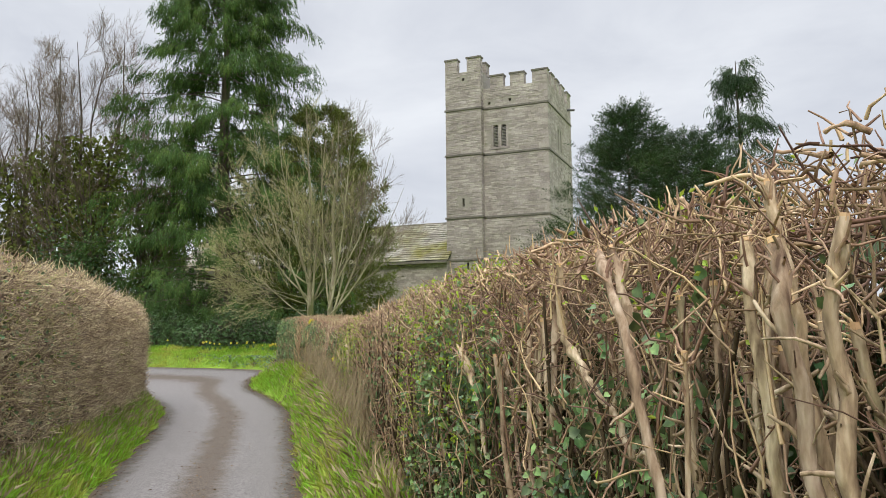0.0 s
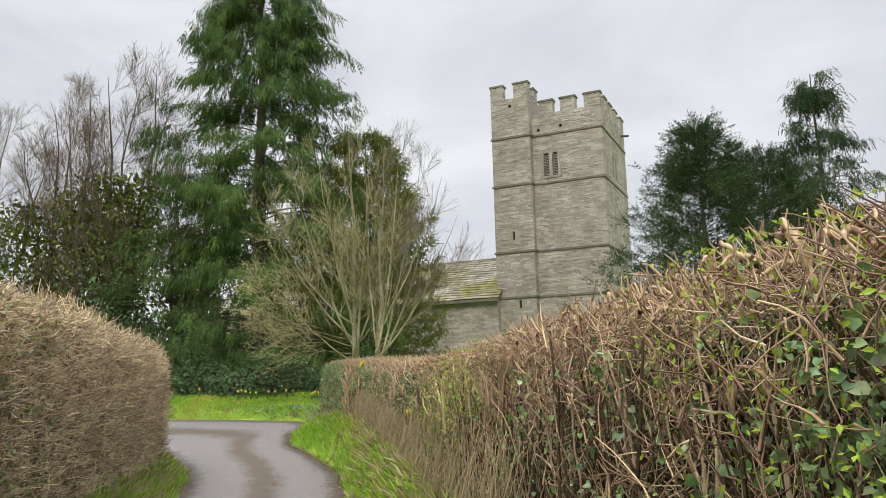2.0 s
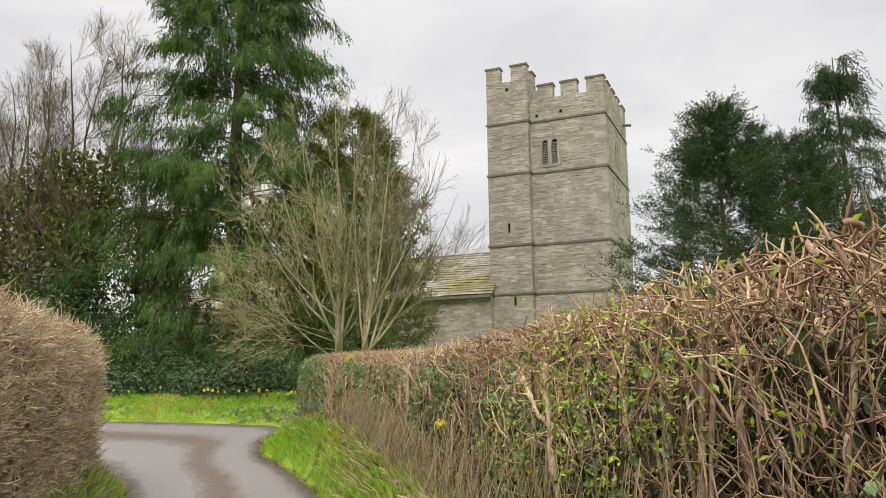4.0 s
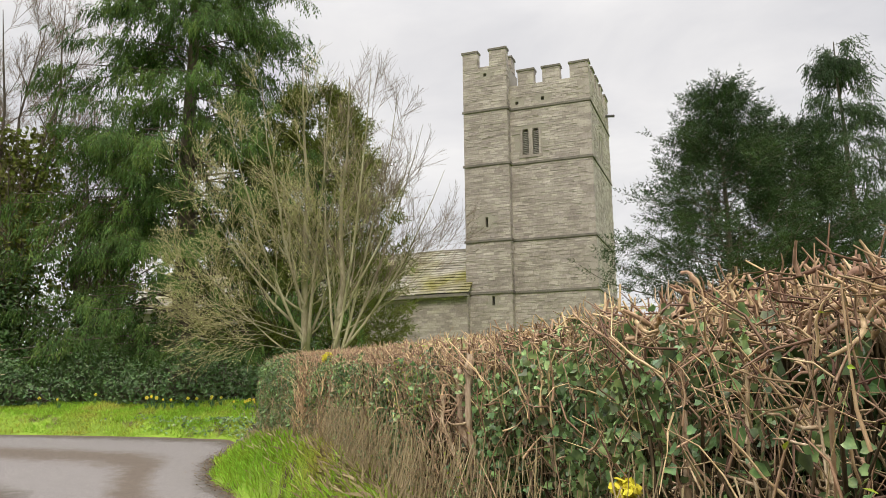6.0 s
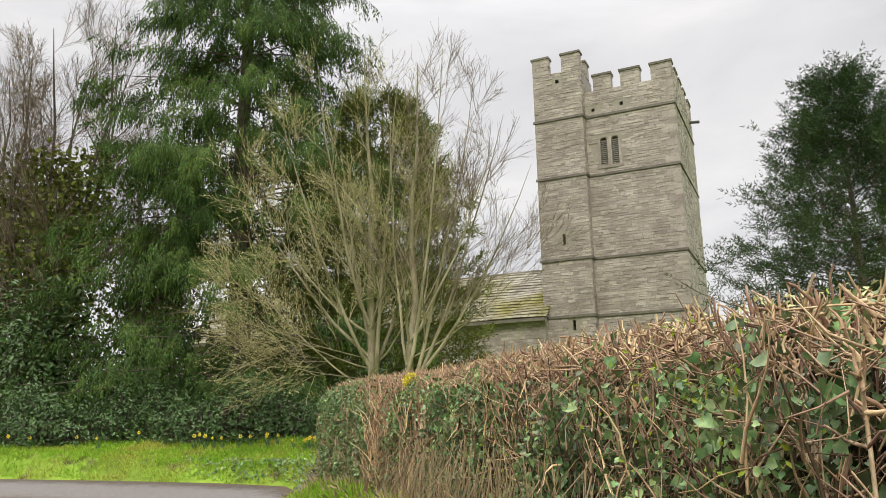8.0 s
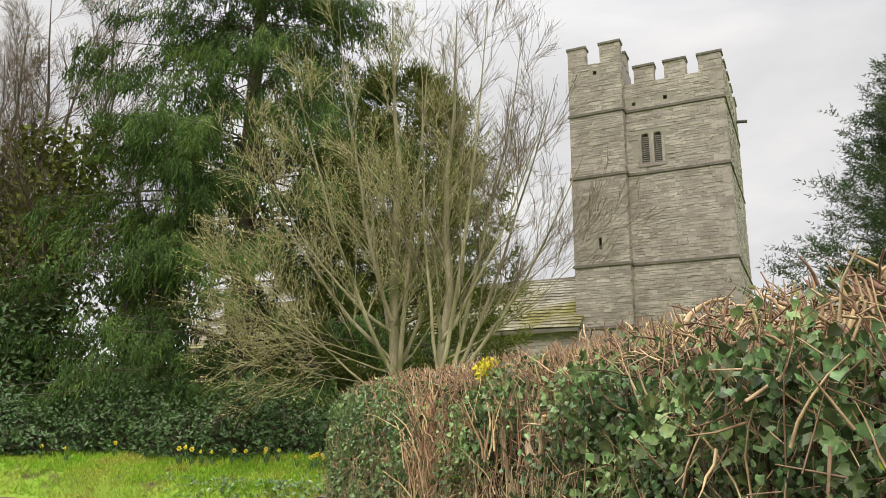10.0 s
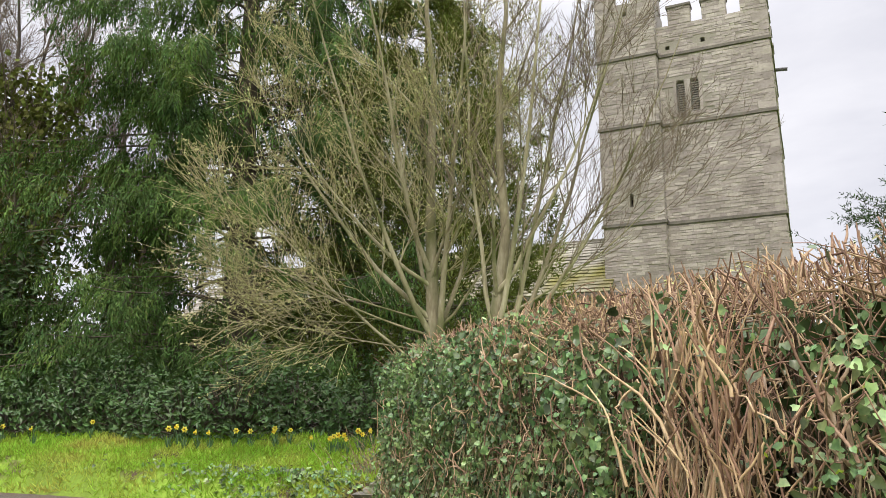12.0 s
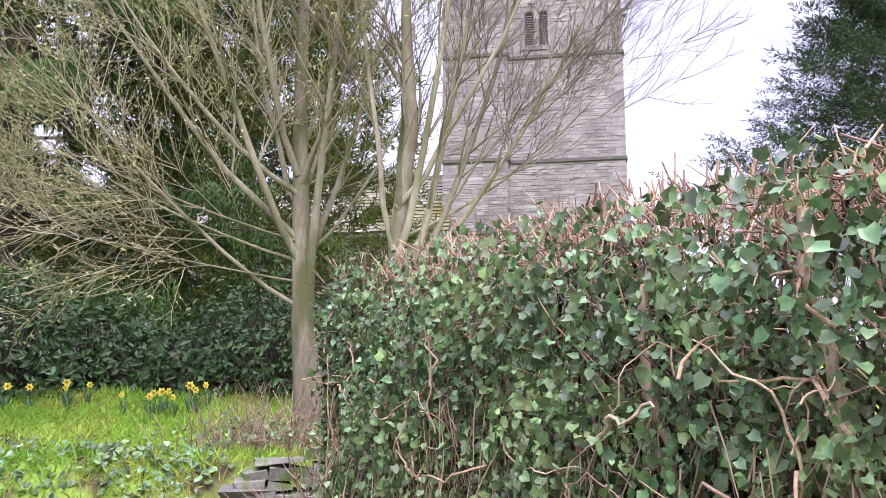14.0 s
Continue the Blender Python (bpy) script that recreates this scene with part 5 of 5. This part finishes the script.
    dens = np.interp(y, [0, 0.85, 1.0, 1.2, 2.0, 3.2, 4.4, 5.2, 9, 10.6, 11.2, 12.6, 14, 16.0, 17.3, 17.7, 18.0, 18.15, 21.6], [0.9, 0.9, 0.7, 0.3, 1.4, 1.5, 0.8, 0.4, 0.6, 1.2, 2.0, 1.8, 1.5, 1.6, 1.5, 0.4, 0.5, 2.0, 2.3])
    keep = g.uniform(0, 1.2, n) < np.clip(patchy(y, h, 0.7) + np.where(y > 18.3, 0.4, 0), 0, 1) ** 1.5 * dens * np.where(h < 0.86 + 0.05 * np.sin(y * 6), 1, 0.22) * np.where((y < 10) & (h > 0.7), 0.4, 1)
    y, h = y[keep], h[keep]
    m = len(y)
    out = smooth01((y - 14) / 4)
    C = RIGHT.at(y, g.uniform(0.03, 0.3, m) * (1 - out) + g.uniform(-0.1, 0.16, m) * out + 0.05 * np.sin(y * 7) * np.sin(h * 9), h)
    N = np.stack([-np.ones(m) + g.normal(0, 0.8, m), g.normal(-0.15, 0.85, m), g.normal(0.35, 0.75, m)], -1)
    V, F = scatter(IVY_V, IVY_F, C, N, g.uniform(0.016, 0.042, m) * g.uniform(0.6, 1.1, m), roll=np.pi + g.normal(0, 1.1, m))
    piece("ivy", V, F, M_IVY, hd, "glossy dark green ivy leaves", "stuff", smooth=True)
    # moss and small leaf over the flat top
    n = 7000
    y, dep = g.uniform(10.5, y1, n), g.uniform(0.06, 1.1, n)
    C = RIGHT.at(y, dep, np.ones(n))
    C[:, 2] += 0.05 * np.clip(dep, 0, 0.6) + g.uniform(-0.02, 0.035, n)
    C = C[patchy(y, dep, 1.4) > 0.3]
    piece("top_leaf_growth", *scatter(OVAL_V, OVAL_F, C, g.normal(0, 0.5, C.shape) + np.array([-0.3, 0, 1.0]), g.uniform(0.012, 0.03, len(C))), M_BUD, hd, "olive green small leaf on the clipped top", "stuff")
    # ivy added through the hedge's back, in darker green, to close bright sky gaps
    n = 13000
    y = g.uniform(0.3, y1, n)
    C = RIGHT.at(y, g.uniform(0.5, 1.1, n), g.uniform(0.0, 0.98, n))
    piece("back_ivy", *scatter(IVY_V, IVY_F, C, np.array([-1.0, 0, 0.2]) + g.normal(0, 0.5, (n, 3)), g.uniform(0.07, 0.12, n)), M_LAUREL, hd, "dark ivy inside the hedge", "stuff")
    # fresh leaf in tufts
    cl = np.array([(1.6, 0.9), (2.6, 0.85), (3.0, 0.6), (3.3, 0.95), (3.9, 0.8), (4.2, 0.5), (4.6, 0.93), (7.0, 0.75), (7.4, 0.8), (7.8, 0.6), (8.2, 0.85), (8.5, 0.5), (8.9, 0.65), (11.2, 0.3), (12.6, 0.8), (17.4, 0.4), (14.2, 0.45)])
    n = 9000
    share = np.where((cl[:, 0] > 2.8) & (cl[:, 0] < 4.8) | (cl[:, 0] > 7.2) & (cl[:, 0] < 8.6), 3.0, 0.6)
    ci = g.choice(len(cl), n, p=share / share.sum())
    y, h = cl[ci, 0] + g.normal(0, 0.24, n), np.clip(cl[ci, 1] + g.normal(0, 0.14, n), 0.05, 1.0)
    C = RIGHT.at(y, g.uniform(-0.07, 0.2, n), h)
    ok = np.sin(C[:, 1] * 31) * np.sin(C[:, 2] * 37 + 1) > -0.15
    V, F = scatter(OVAL_V, OVAL_F, C[ok], g.normal(size=(n, 3))[ok] + np.array([-0.5, 0, 0.6]), g.uniform(0.011, 0.026, n)[ok])
    piece("spring_leaf_growth", V, F, M_SPRING, hd, "bright yellow-green new leaves", "stuff")
    # dry stalks hanging at the foot
    n = 3000
    y = g.uniform(6, y1, n)
    P0 = RIGHT.at(y, g.uniform(-0.06, 0.06, n), g.uniform(0.15, 0.6, n))
    d = np.stack([g.normal(-0.1, 0.15, n), g.normal(0, 0.25, n), -np.ones(n)], -1)
    P = wander(P0, d, g.uniform(0.12, 0.42, n), 4, 0.12, g)
    R = g.uniform(0.001, 0.0026, n)[:, None] * np.linspace(1.1, 0.6, 4)
    piece("dry_growth", *tubes(P, R, 3), M_DRYGRASS, hd, kind="stuff")
    # the hedge's rounded far end, wrapped in ivy
    n = 8000
    a, h = g.uniform(-0.2, math.pi, n), g.uniform(0, 1.0, n)
    cx, cy, rad = face_x(21.6) + 0.62, 21.55, 0.62
    zb, zt = base_z(21.6), top_z(21.7)
    C = np.stack([cx - rad * np.cos(a) * g.uniform(0.85, 1.08, n), cy + rad * 0.7 * np.sin(a) * g.uniform(0.85, 1.08, n), zb + (zt - zb) * h], -1)
    N = np.stack([-np.cos(a), np.sin(a), 0.35 + 0 * a], -1) + g.normal(0, 0.4, (n, 3))
    piece("ivy", *scatter(IVY_V, IVY_F, C, N, g.uniform(0.018, 0.045, n)), M_IVY, hd, "glossy dark green ivy leaves", "stuff")
    n = 2500
    a = g.uniform(-0.2, math.pi, n)
    P0 = np.stack([cx - rad * 0.85 * np.cos(a), cy + rad * 0.6 * np.sin(a), zb + (zt - zb) * g.uniform(0, 0.9, n)], -1)
    P = wander(P0, np.stack([-np.cos(a) * 0.3, np.sin(a) * 0.3, np.ones(n)], -1) + g.normal(0, 0.5, (n, 3)), g.uniform(0.1, 0.3, n), 4, 0.25, g)
    piece("twig_growth", *tubes(P, g.uniform(0.002, 0.005, n)[:, None] * np.linspace(1.1, 0.6, 4), 3), M_TWIG, hd, kind="stuff")
    return hd


def build_left_hedge():
    g = np.random.default_rng(61)
    hd = thing("field_hedge", "tall neatly clipped tan brown hedge with square end", "hedge")
    y0, y1, D = 1.0, 15.9, 1.3

    def skin(n, inset):
        """Places over the face, the end and the top, with the way out."""
        w = g.uniform(0, 1, n)
        y, h, dep = g.uniform(y0, y1, n), g.uniform(0, 1, n) ** 0.9, np.zeros(n)
        out = np.tile(np.array([[0.97, 0.22, 0.1]]), (n, 1))
        top, end = w > 0.78, (w > 0.70) & (w <= 0.78)
        h[top] = 1.0
        dep[top] = g.uniform(0, D, top.sum())
        out[top] = (0.1, 0, 1)
        y[end] = y1
        dep[end] = g.uniform(0, D, end.sum())
        out[end] = (0.1, 1, 0.1)
        C = LEFT.at(y, dep, h) - unit(out) * inset[:, None]
        C[top, 2] += 0.08 * np.sin(y[top] * 1.3) - 0.05 * (dep[top] / D)
        C += 0.03 * np.sin(C[:, [1, 2, 1]] * 6.0)
        return C, unit(out)

    # woody inside: an added solid core in the shade-dark colour
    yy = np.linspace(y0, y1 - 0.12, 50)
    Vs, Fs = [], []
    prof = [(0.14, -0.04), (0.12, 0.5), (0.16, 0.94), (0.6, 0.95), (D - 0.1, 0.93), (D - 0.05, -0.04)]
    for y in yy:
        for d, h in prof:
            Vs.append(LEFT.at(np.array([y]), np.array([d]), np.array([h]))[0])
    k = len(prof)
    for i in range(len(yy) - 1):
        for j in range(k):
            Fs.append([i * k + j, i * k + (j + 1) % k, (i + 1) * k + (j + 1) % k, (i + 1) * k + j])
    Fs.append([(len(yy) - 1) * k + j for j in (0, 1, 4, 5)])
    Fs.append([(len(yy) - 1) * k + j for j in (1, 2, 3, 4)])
    piece("shade_core", np.array(Vs), np.array(Fs), M_INNER, hd)
    n = 26000
    C, o = skin(n, g.uniform(-0.02, 0.12, n))
    d = unit(o * 0.35 + g.normal(0, 0.7, (n, 3)) + np.array([0, 0, 0.7]))
    P = wander(C, d, g.uniform(0.06, 0.26, n), 3, 0.3, g)
    R = g.uniform(0.002, 0.005, n)[:, None] * np.linspace(1.2, 0.6, 3)
    piece("twig_growth", *tubes(P[::2], R[::2], 3), M_LEFTTWIG, hd, kind="stuff")
    piece("pale_growth", *tubes(P[1::2], R[1::2], 3), M_LEFTTWIG, hd, kind="stuff")
    n = 14000
    C, o = skin(n, g.uniform(-0.03, 0.04, n))
    d = unit(o + g.normal(0, 0.5, (n, 3)))
    P = wander(C, d, g.uniform(0.04, 0.14, n), 3, 0.2, g)
    piece("clipped_growth", *tubes(P, g.uniform(0.003, 0.0065, n)[:, None] * np.linspace(1.1, 0.7, 3), 3), M_LEFTTWIG, hd, kind="stuff")
    # tan leaf flakes facing outward, added to brighten the hedge
    n = 26000
    C, o = skin(n, g.uniform(-0.03, 0.05, n))
    piece("dead_leaf_growth", *scatter(OVAL_V, OVAL_F, C, o + g.normal(0, 0.5, C.shape), g.uniform(0.016, 0.04, n)), M_LEFTTWIG, hd, "tan dead leaves held on the twigs", "stuff")
    n = 12000
    C, o = skin(n, g.uniform(-0.05, 0.05, n))
    keep = patchy(C[:, 1], C[:, 2], 2.1) > 0.75
    keep |= (C[:, 1] < 9.8) & (g.uniform(0, 1, n) < 0.6)
    C, o = C[keep], o[keep]
    piece("spring_leaf_growth", *scatter(OVAL_V, OVAL_F, C, o + g.normal(0, 0.6, C.shape), g.uniform(0.02, 0.045, len(C))), M_SPRING, hd, "scattered yellow-green new leaves", "stuff")
    n = 4000
    C, o = skin(n, g.uniform(-0.04, 0.05, n))
    C = C[C[:, 1] < 10]
    piece("ivy", *scatter(IVY_V, IVY_F, C, np.array([1.0, 0, 0.3]) + g.normal(0, 0.5, C.shape), g.uniform(0.03, 0.06, len(C))), M_IVY, hd, "small dark ivy leaves", "stuff")


build_right_hedge()
build_left_hedge()


# ---- grass ----
BLADE_V = np.array([[-0.5, 0, 0], [0.5, 0, 0], [0.3, 0.6, 0.08], [0.0, 1.0, 0.3]])
BLADE_F = np.array([[0, 1, 2], [0, 2, 3]])


def blades(name, label, xy, length, width, lean, material, seed):
    g = np.random.default_rng(seed)
    n = len(xy)
    z = ground_z(xy[:, 0], xy[:, 1])
    C = np.stack([xy[:, 0], xy[:, 1], z - 0.01], -1)
    up = unit(np.stack([g.normal(0, lean, n), g.normal(0, lean, n), np.ones(n)], -1))
    side = unit(np.cross(up, g.normal(size=(n, 3))))
    nrm = np.cross(side, up)
    ln = g.uniform(length[0], length[1], n)[:, None, None]
    wd = g.uniform(width[0], width[1], n)[:, None, None]
    V = C[:, None] + side[:, None] * BLADE_V[None, :, 0:1] * wd + (up[:, None] * BLADE_V[None, :, 1:2] + nrm[:, None] * BLADE_V[None, :, 2:3]) * ln
    F = (BLADE_F[None] + (np.arange(n) * 4)[:, None, None]).reshape(-1, 3)
    tagged(piece(name, V.reshape(-1, 3), F, material), label, "grass", kind="stuff")


def build_grass():
    g = np.random.default_rng(71)
    # right-hand bank
    n = 80000
    y = g.uniform(0, 22.2, n)
    x = face_x(y) + 0.12 - g.uniform(0, 1.5, n)
    o = -seg_dist(x, y, ROAD_R)
    k = (o > 0.02 + 0.06 * np.sin(y * 5)) & (g.uniform(0, 1, n) < 0.35 + 0.65 * smooth01(o / 0.3))
    blades("verge_grass", "lush bright green grass on the bank", np.stack([x[k], y[k]], -1), (0.04, 0.19), (0.005, 0.013), 0.7, M_GRASS, 72)
    n = 9000
    y = g.uniform(0, 22.0, n)
    x = face_x(y) + 0.1 - np.abs(g.normal(0, 0.22, n))
    k = -seg_dist(x, y, ROAD_R) > 0.03
    blades("dry_grass", "straw-coloured dead grass at the hedge foot", np.stack([x[k], y[k]], -1), (0.06, 0.24), (0.003, 0.006), 0.7, M_DRYGRASS, 76)
    n = 7000
    y = g.uniform(4, 16.2, n)
    x = left_face(y) + np.abs(g.normal(0, 0.25, n))
    k = seg_dist(x, y, ROAD_L) > 0.03
    blades("dry_grass", "straw-coloured dead grass at the hedge foot", np.stack([x[k], y[k]], -1), (0.06, 0.24), (0.003, 0.006), 0.7, M_DRYGRASS, 77)
    # hedge cuttings and leaf litter swept to the road's edges
    n = 5200
    y = g.uniform(1, 24.0, n)
    t0 = np.array([p[1] for p in ROAD_R])
    xr = np.interp(y, t0[:8], [p[0] for p in ROAD_R][:8])
    xl = np.interp(y, [p[1] for p in ROAD_L], [p[0] for p in ROAD_L])
    side = (g.uniform(0, 1, n) < 0.6) | (y > 16)
    x = np.where(side, xr - np.abs(g.normal(0, 0.14, n)) + 0.04, xl + np.abs(g.normal(0, 0.12, n)) - 0.04)
    mid = g.uniform(0, 1, n) < 0.1
    x = np.where(mid & (y < 16), (xr + xl) / 2 + g.normal(0, 0.25, n), x)
    C = np.stack([x, y, ground_z(x, y, False) + 0.032], -1)
    V, F = scatter(OVAL_V * np.array([1.2, 1, 1.6]), OVAL_F, C, g.normal(0, 0.25, (n, 3)) + np.array([0, 0, 1.0]), g.uniform(0.012, 0.045, n))
    tagged(piece("leaf_litter", V, F, M_LITTER), "brown dead leaves and hedge cuttings on the road edge", "litter", kind="stuff")
    # left-hand verge
    n = 50000
    y = g.uniform(3, 16.3, n)
    x = left_face(y) - 0.05 + g.uniform(0, 1.0, n)
    o = seg_dist(x, y, ROAD_L)
    k = o > 0.03 + 0.05 * np.sin(y * 4)
    blades("verge_grass", "rough green grass along the hedge foot", np.stack([x[k], y[k]], -1), (0.05, 0.2), (0.005, 0.012), 0.7, M_GRASS, 73)
    # lawn beyond the bend
    n = 110000
    x, y = g.uniform(-16, -2.5, n), g.uniform(22.0, 29.0, n)
    o = -seg_dist(x, y, ROAD_R)
    k = (o > 0.05 + 0.05 * np.sin(x * 4)) & ~((x > -5.2) & (y < 23.6) & (y > 22.6))
    blades("lawn", "sunlit mown green grass on the low bank", np.stack([x[k], y[k]], -1), (0.04, 0.15), (0.008, 0.018), 0.8, M_GRASS, 74)
    # churchyard grass behind the hedge
    n = 26000
    y = g.uniform(-2, 24, n)
    x = face_x(y) + 1.0 + g.uniform(0, 7, n)
    blades("churchyard_grass", "green churchyard grass behind the hedge", np.stack([x, y], -1), (0.08, 0.18), (0.01, 0.02), 0.5, M_GRASS, 75)
    # ivy and weeds on the low bank by the bend
    n = 9000
    x, y = g.uniform(-9.5, -3.8, n), g.uniform(23.4, 26.4, n)
    o = -seg_dist(x, y, ROAD_R)
    k = (o > 0.08) & (g.uniform(0, 1, n) < np.exp(-((o - 0.4) / 0.35) ** 2) * np.exp(-((x + 6.1) / 1.3) ** 2) * np.clip(patchy(x * 2, y * 2, 1.2) + 0.35, 0, 1))
    C = np.stack([x[k], y[k], ground_z(x[k], y[k]) + g.uniform(0.02, 0.10, k.sum())], -1)
    tagged(piece("bank_ivy", *scatter(IVY_V, IVY_F, C, g.normal(0, 0.5, C.shape) + np.array([0, -0.5, 1.0]), g.uniform(0.04, 0.08, len(C))), M_IVY), "low ivy and weeds over the bank edge", "ivy", kind="stuff")


build_grass()


# ---- daffodils ----
def daffodil(label):
    d = thing("daffodil", label, "flower", "daffodils on the bank")
    g = np.random.default_rng(81)
    V, F = tubes([[(0, 0, 0), (0.005, 0, 0.12), (0.01, -0.01, 0.25), (0.0, -0.04, 0.30)]], [[0.005, 0.005, 0.004, 0.004]], 5)
    piece("stem", V, F, M_DAFLEAF, d)
    for i in range(9):
        a = i * 0.72
        c, s = math.cos(a), math.sin(a)
        w, h, o = 0.009, 0.22 + 0.04 * math.sin(i * 2), 0.05 + 0.012 * i
        V = [(-s * w, c * w, 0), (s * w, -c * w, 0), (c * o * 0.5 + s * w, s * o * 0.5 - c * w, h * 0.6), (c * o * 0.5 - s * w, s * o * 0.5 + c * w, h * 0.6), (c * o, s * o, h)]
        V = V + [(x * 1.0 + c * 0.004, y + s * 0.004, z) for x, y, z in V]
        bm = bmesh.new()
        vs = [bm.verts.new(p) for p in V]
        for f in ([0, 1, 2, 3], [5, 8, 7, 6], [3, 2, 4], [8, 9, 7], [0, 3, 8, 5], [1, 6, 7, 2]):
            bm.faces.new([vs[q] for q in f])
        part("leaf", bm, M_DAFLEAF, d)
    head = Vector((0.0, -0.04, 0.30))
    for i in range(6):
        a = i * math.pi / 3
        bm = bmesh.new()
        c, s = math.cos(a), math.sin(a)
        pts = [(0.006, 0), (0.03, 0.017), (0.052, 0.0), (0.03, -0.017)]
        for off in (0.0, 0.002):
            vs = [bm.verts.new(head + Vector((c * u - s * v, -0.006 * (u > 0.02) + off, s * u + c * v))) for u, v in pts]
            bm.faces.new(vs if off else vs[::-1])
        part("petal", bm, M_PETAL, d)
    V, F = tubes([[(0, -0.035, 0.30), (0, -0.06, 0.30), (0, -0.078, 0.299)]], [[0.012, 0.014, 0.021]], 9)
    piece("trumpet", V, F, M_TRUMPET, d)
    return d


def build_daffodils():
    g = np.random.default_rng(82)
    spots = [(-8.05, 26.9), (-8.2, 27.05), (-7.9, 27.0), (-8.3, 26.95), (-7.75, 27.1)]
    spots += [(-7.05 + g.normal(0, 0.22), 27.25 + g.normal(0, 0.12)) for _ in range(5)]
    spots += [(-6.2 + g.normal(0, 0.2), 27.2 + g.normal(0, 0.12)) for _ in range(3)]
    spots += [(-5.55 + g.normal(0, 0.2), 26.9 + g.normal(0, 0.14)) for _ in range(6)]
    spots += [(-9.8 - 0.7 * i + g.normal(0, 0.2), 27.4 + g.normal(0, 0.15)) for i in range(6)]
    first = daffodil("yellow trumpet daffodil in flower on the grass bank")
    for i, (x, y) in enumerate(spots):
        m = pose(x, y, float(ground_z(x, y)) - 0.01, 0, 0, g.uniform(-50, 50)) @ Matrix.Scale(g.uniform(0.75, 1.05), 4)
        if i == 0:
            first.matrix_basis = m
        else:
            copy_thing(first, m)


build_daffodils()


# ---- dry-laid stones showing in the low bank ----
def build_bank_stones():
    g = np.random.default_rng(91)
    wall = thing("bank_wall", "low tumbled dry stone edging in the bank", "wall")
    for row in range(8):
        x = -5.25 + 0.06 * row
        while x < -3.2:
            w, h = g.uniform(0.12, 0.36), g.uniform(0.035, 0.085)
            lo, hi = np.array([[0, -0.11, 0]]), np.array([[w - 0.012, 0.11, h]])
            V, F = boxes(lo, hi)
            V += g.normal(0, 0.016, V.shape)
            yy = 23.3 + 0.03 * row + 0.1 * (x + 5)
            V += np.array([x, yy - 0.17, 0.62 + row * 0.07 + 0.02 * math.sin(x * 3)])
            piece("stone", V, F, M_MOSSSTONE, wall)
            x += w


build_bank_stones()


def build_brush():
    """Dead stalks and bramble between the hedge's end and the willow."""
    g = np.random.default_rng(93)
    ob = thing("bramble_clump", "dry brown bramble stalks and weeds at the hedge end", "shrub")
    n = 800
    back = g.uniform(0, 1, n) < 0.55
    x = np.where(back, g.normal(-4.7, 0.35, n), g.normal(-4.3, 0.14, n))
    y = np.where(back, g.uniform(24.7, 25.7, n), g.uniform(22.3, 23.4, n))
    P0 = np.stack([x, y, ground_z(x, y) - 0.02], -1)
    P = wander(P0, np.stack([g.normal(-0.1, 0.45, n), g.normal(-0.1, 0.45, n), np.ones(n)], -1), g.uniform(0.2, 0.75, n), 6, 0.2, g)
    piece("stalk_growth", *tubes(P, g.uniform(0.0018, 0.005, n)[:, None] * np.linspace(1.2, 0.5, 6), 3), M_TWIG, ob, kind="stuff")
    n = 1100
    k = g.integers(0, len(P), n)
    C = P[k, g.integers(1, 4, n)] + g.normal(0, 0.04, (n, 3))
    piece("leaf_growth", *scatter(IVY_V, IVY_F, C, g.normal(0, 0.6, (n, 3)) + np.array([-0.2, -0.5, 0.7]), g.uniform(0.025, 0.055, n)), M_IVY, ob, kind="stuff")


build_brush()


def build_lichen():
    """A knob of yellow lichen on a cut branch in the hedge, and a small dandelion."""
    g = np.random.default_rng(95)
    # the first is the lichen, the second stands for a dandelion
    for y, h, s in ((17.35, 0.96, 0.08), (9.95, 0.5, 0.03)):
        C0 = RIGHT.at(np.array([y]), np.array([0.02]), np.array([h]))[0]
        n = 260
        C = C0 + g.normal(0, s * 0.55, (n, 3)) * np.array([0.6, 1.0, 0.6])
        ob = piece("lichen", *scatter(IVY_V, IVY_F, C, g.normal(size=(n, 3)), g.uniform(0.012, 0.03, n)), M_LICHEN)
        tagged(ob, "bright yellow lichen and dandelion clumps on hedge branches", "lichen", kind="stuff")


build_lichen()
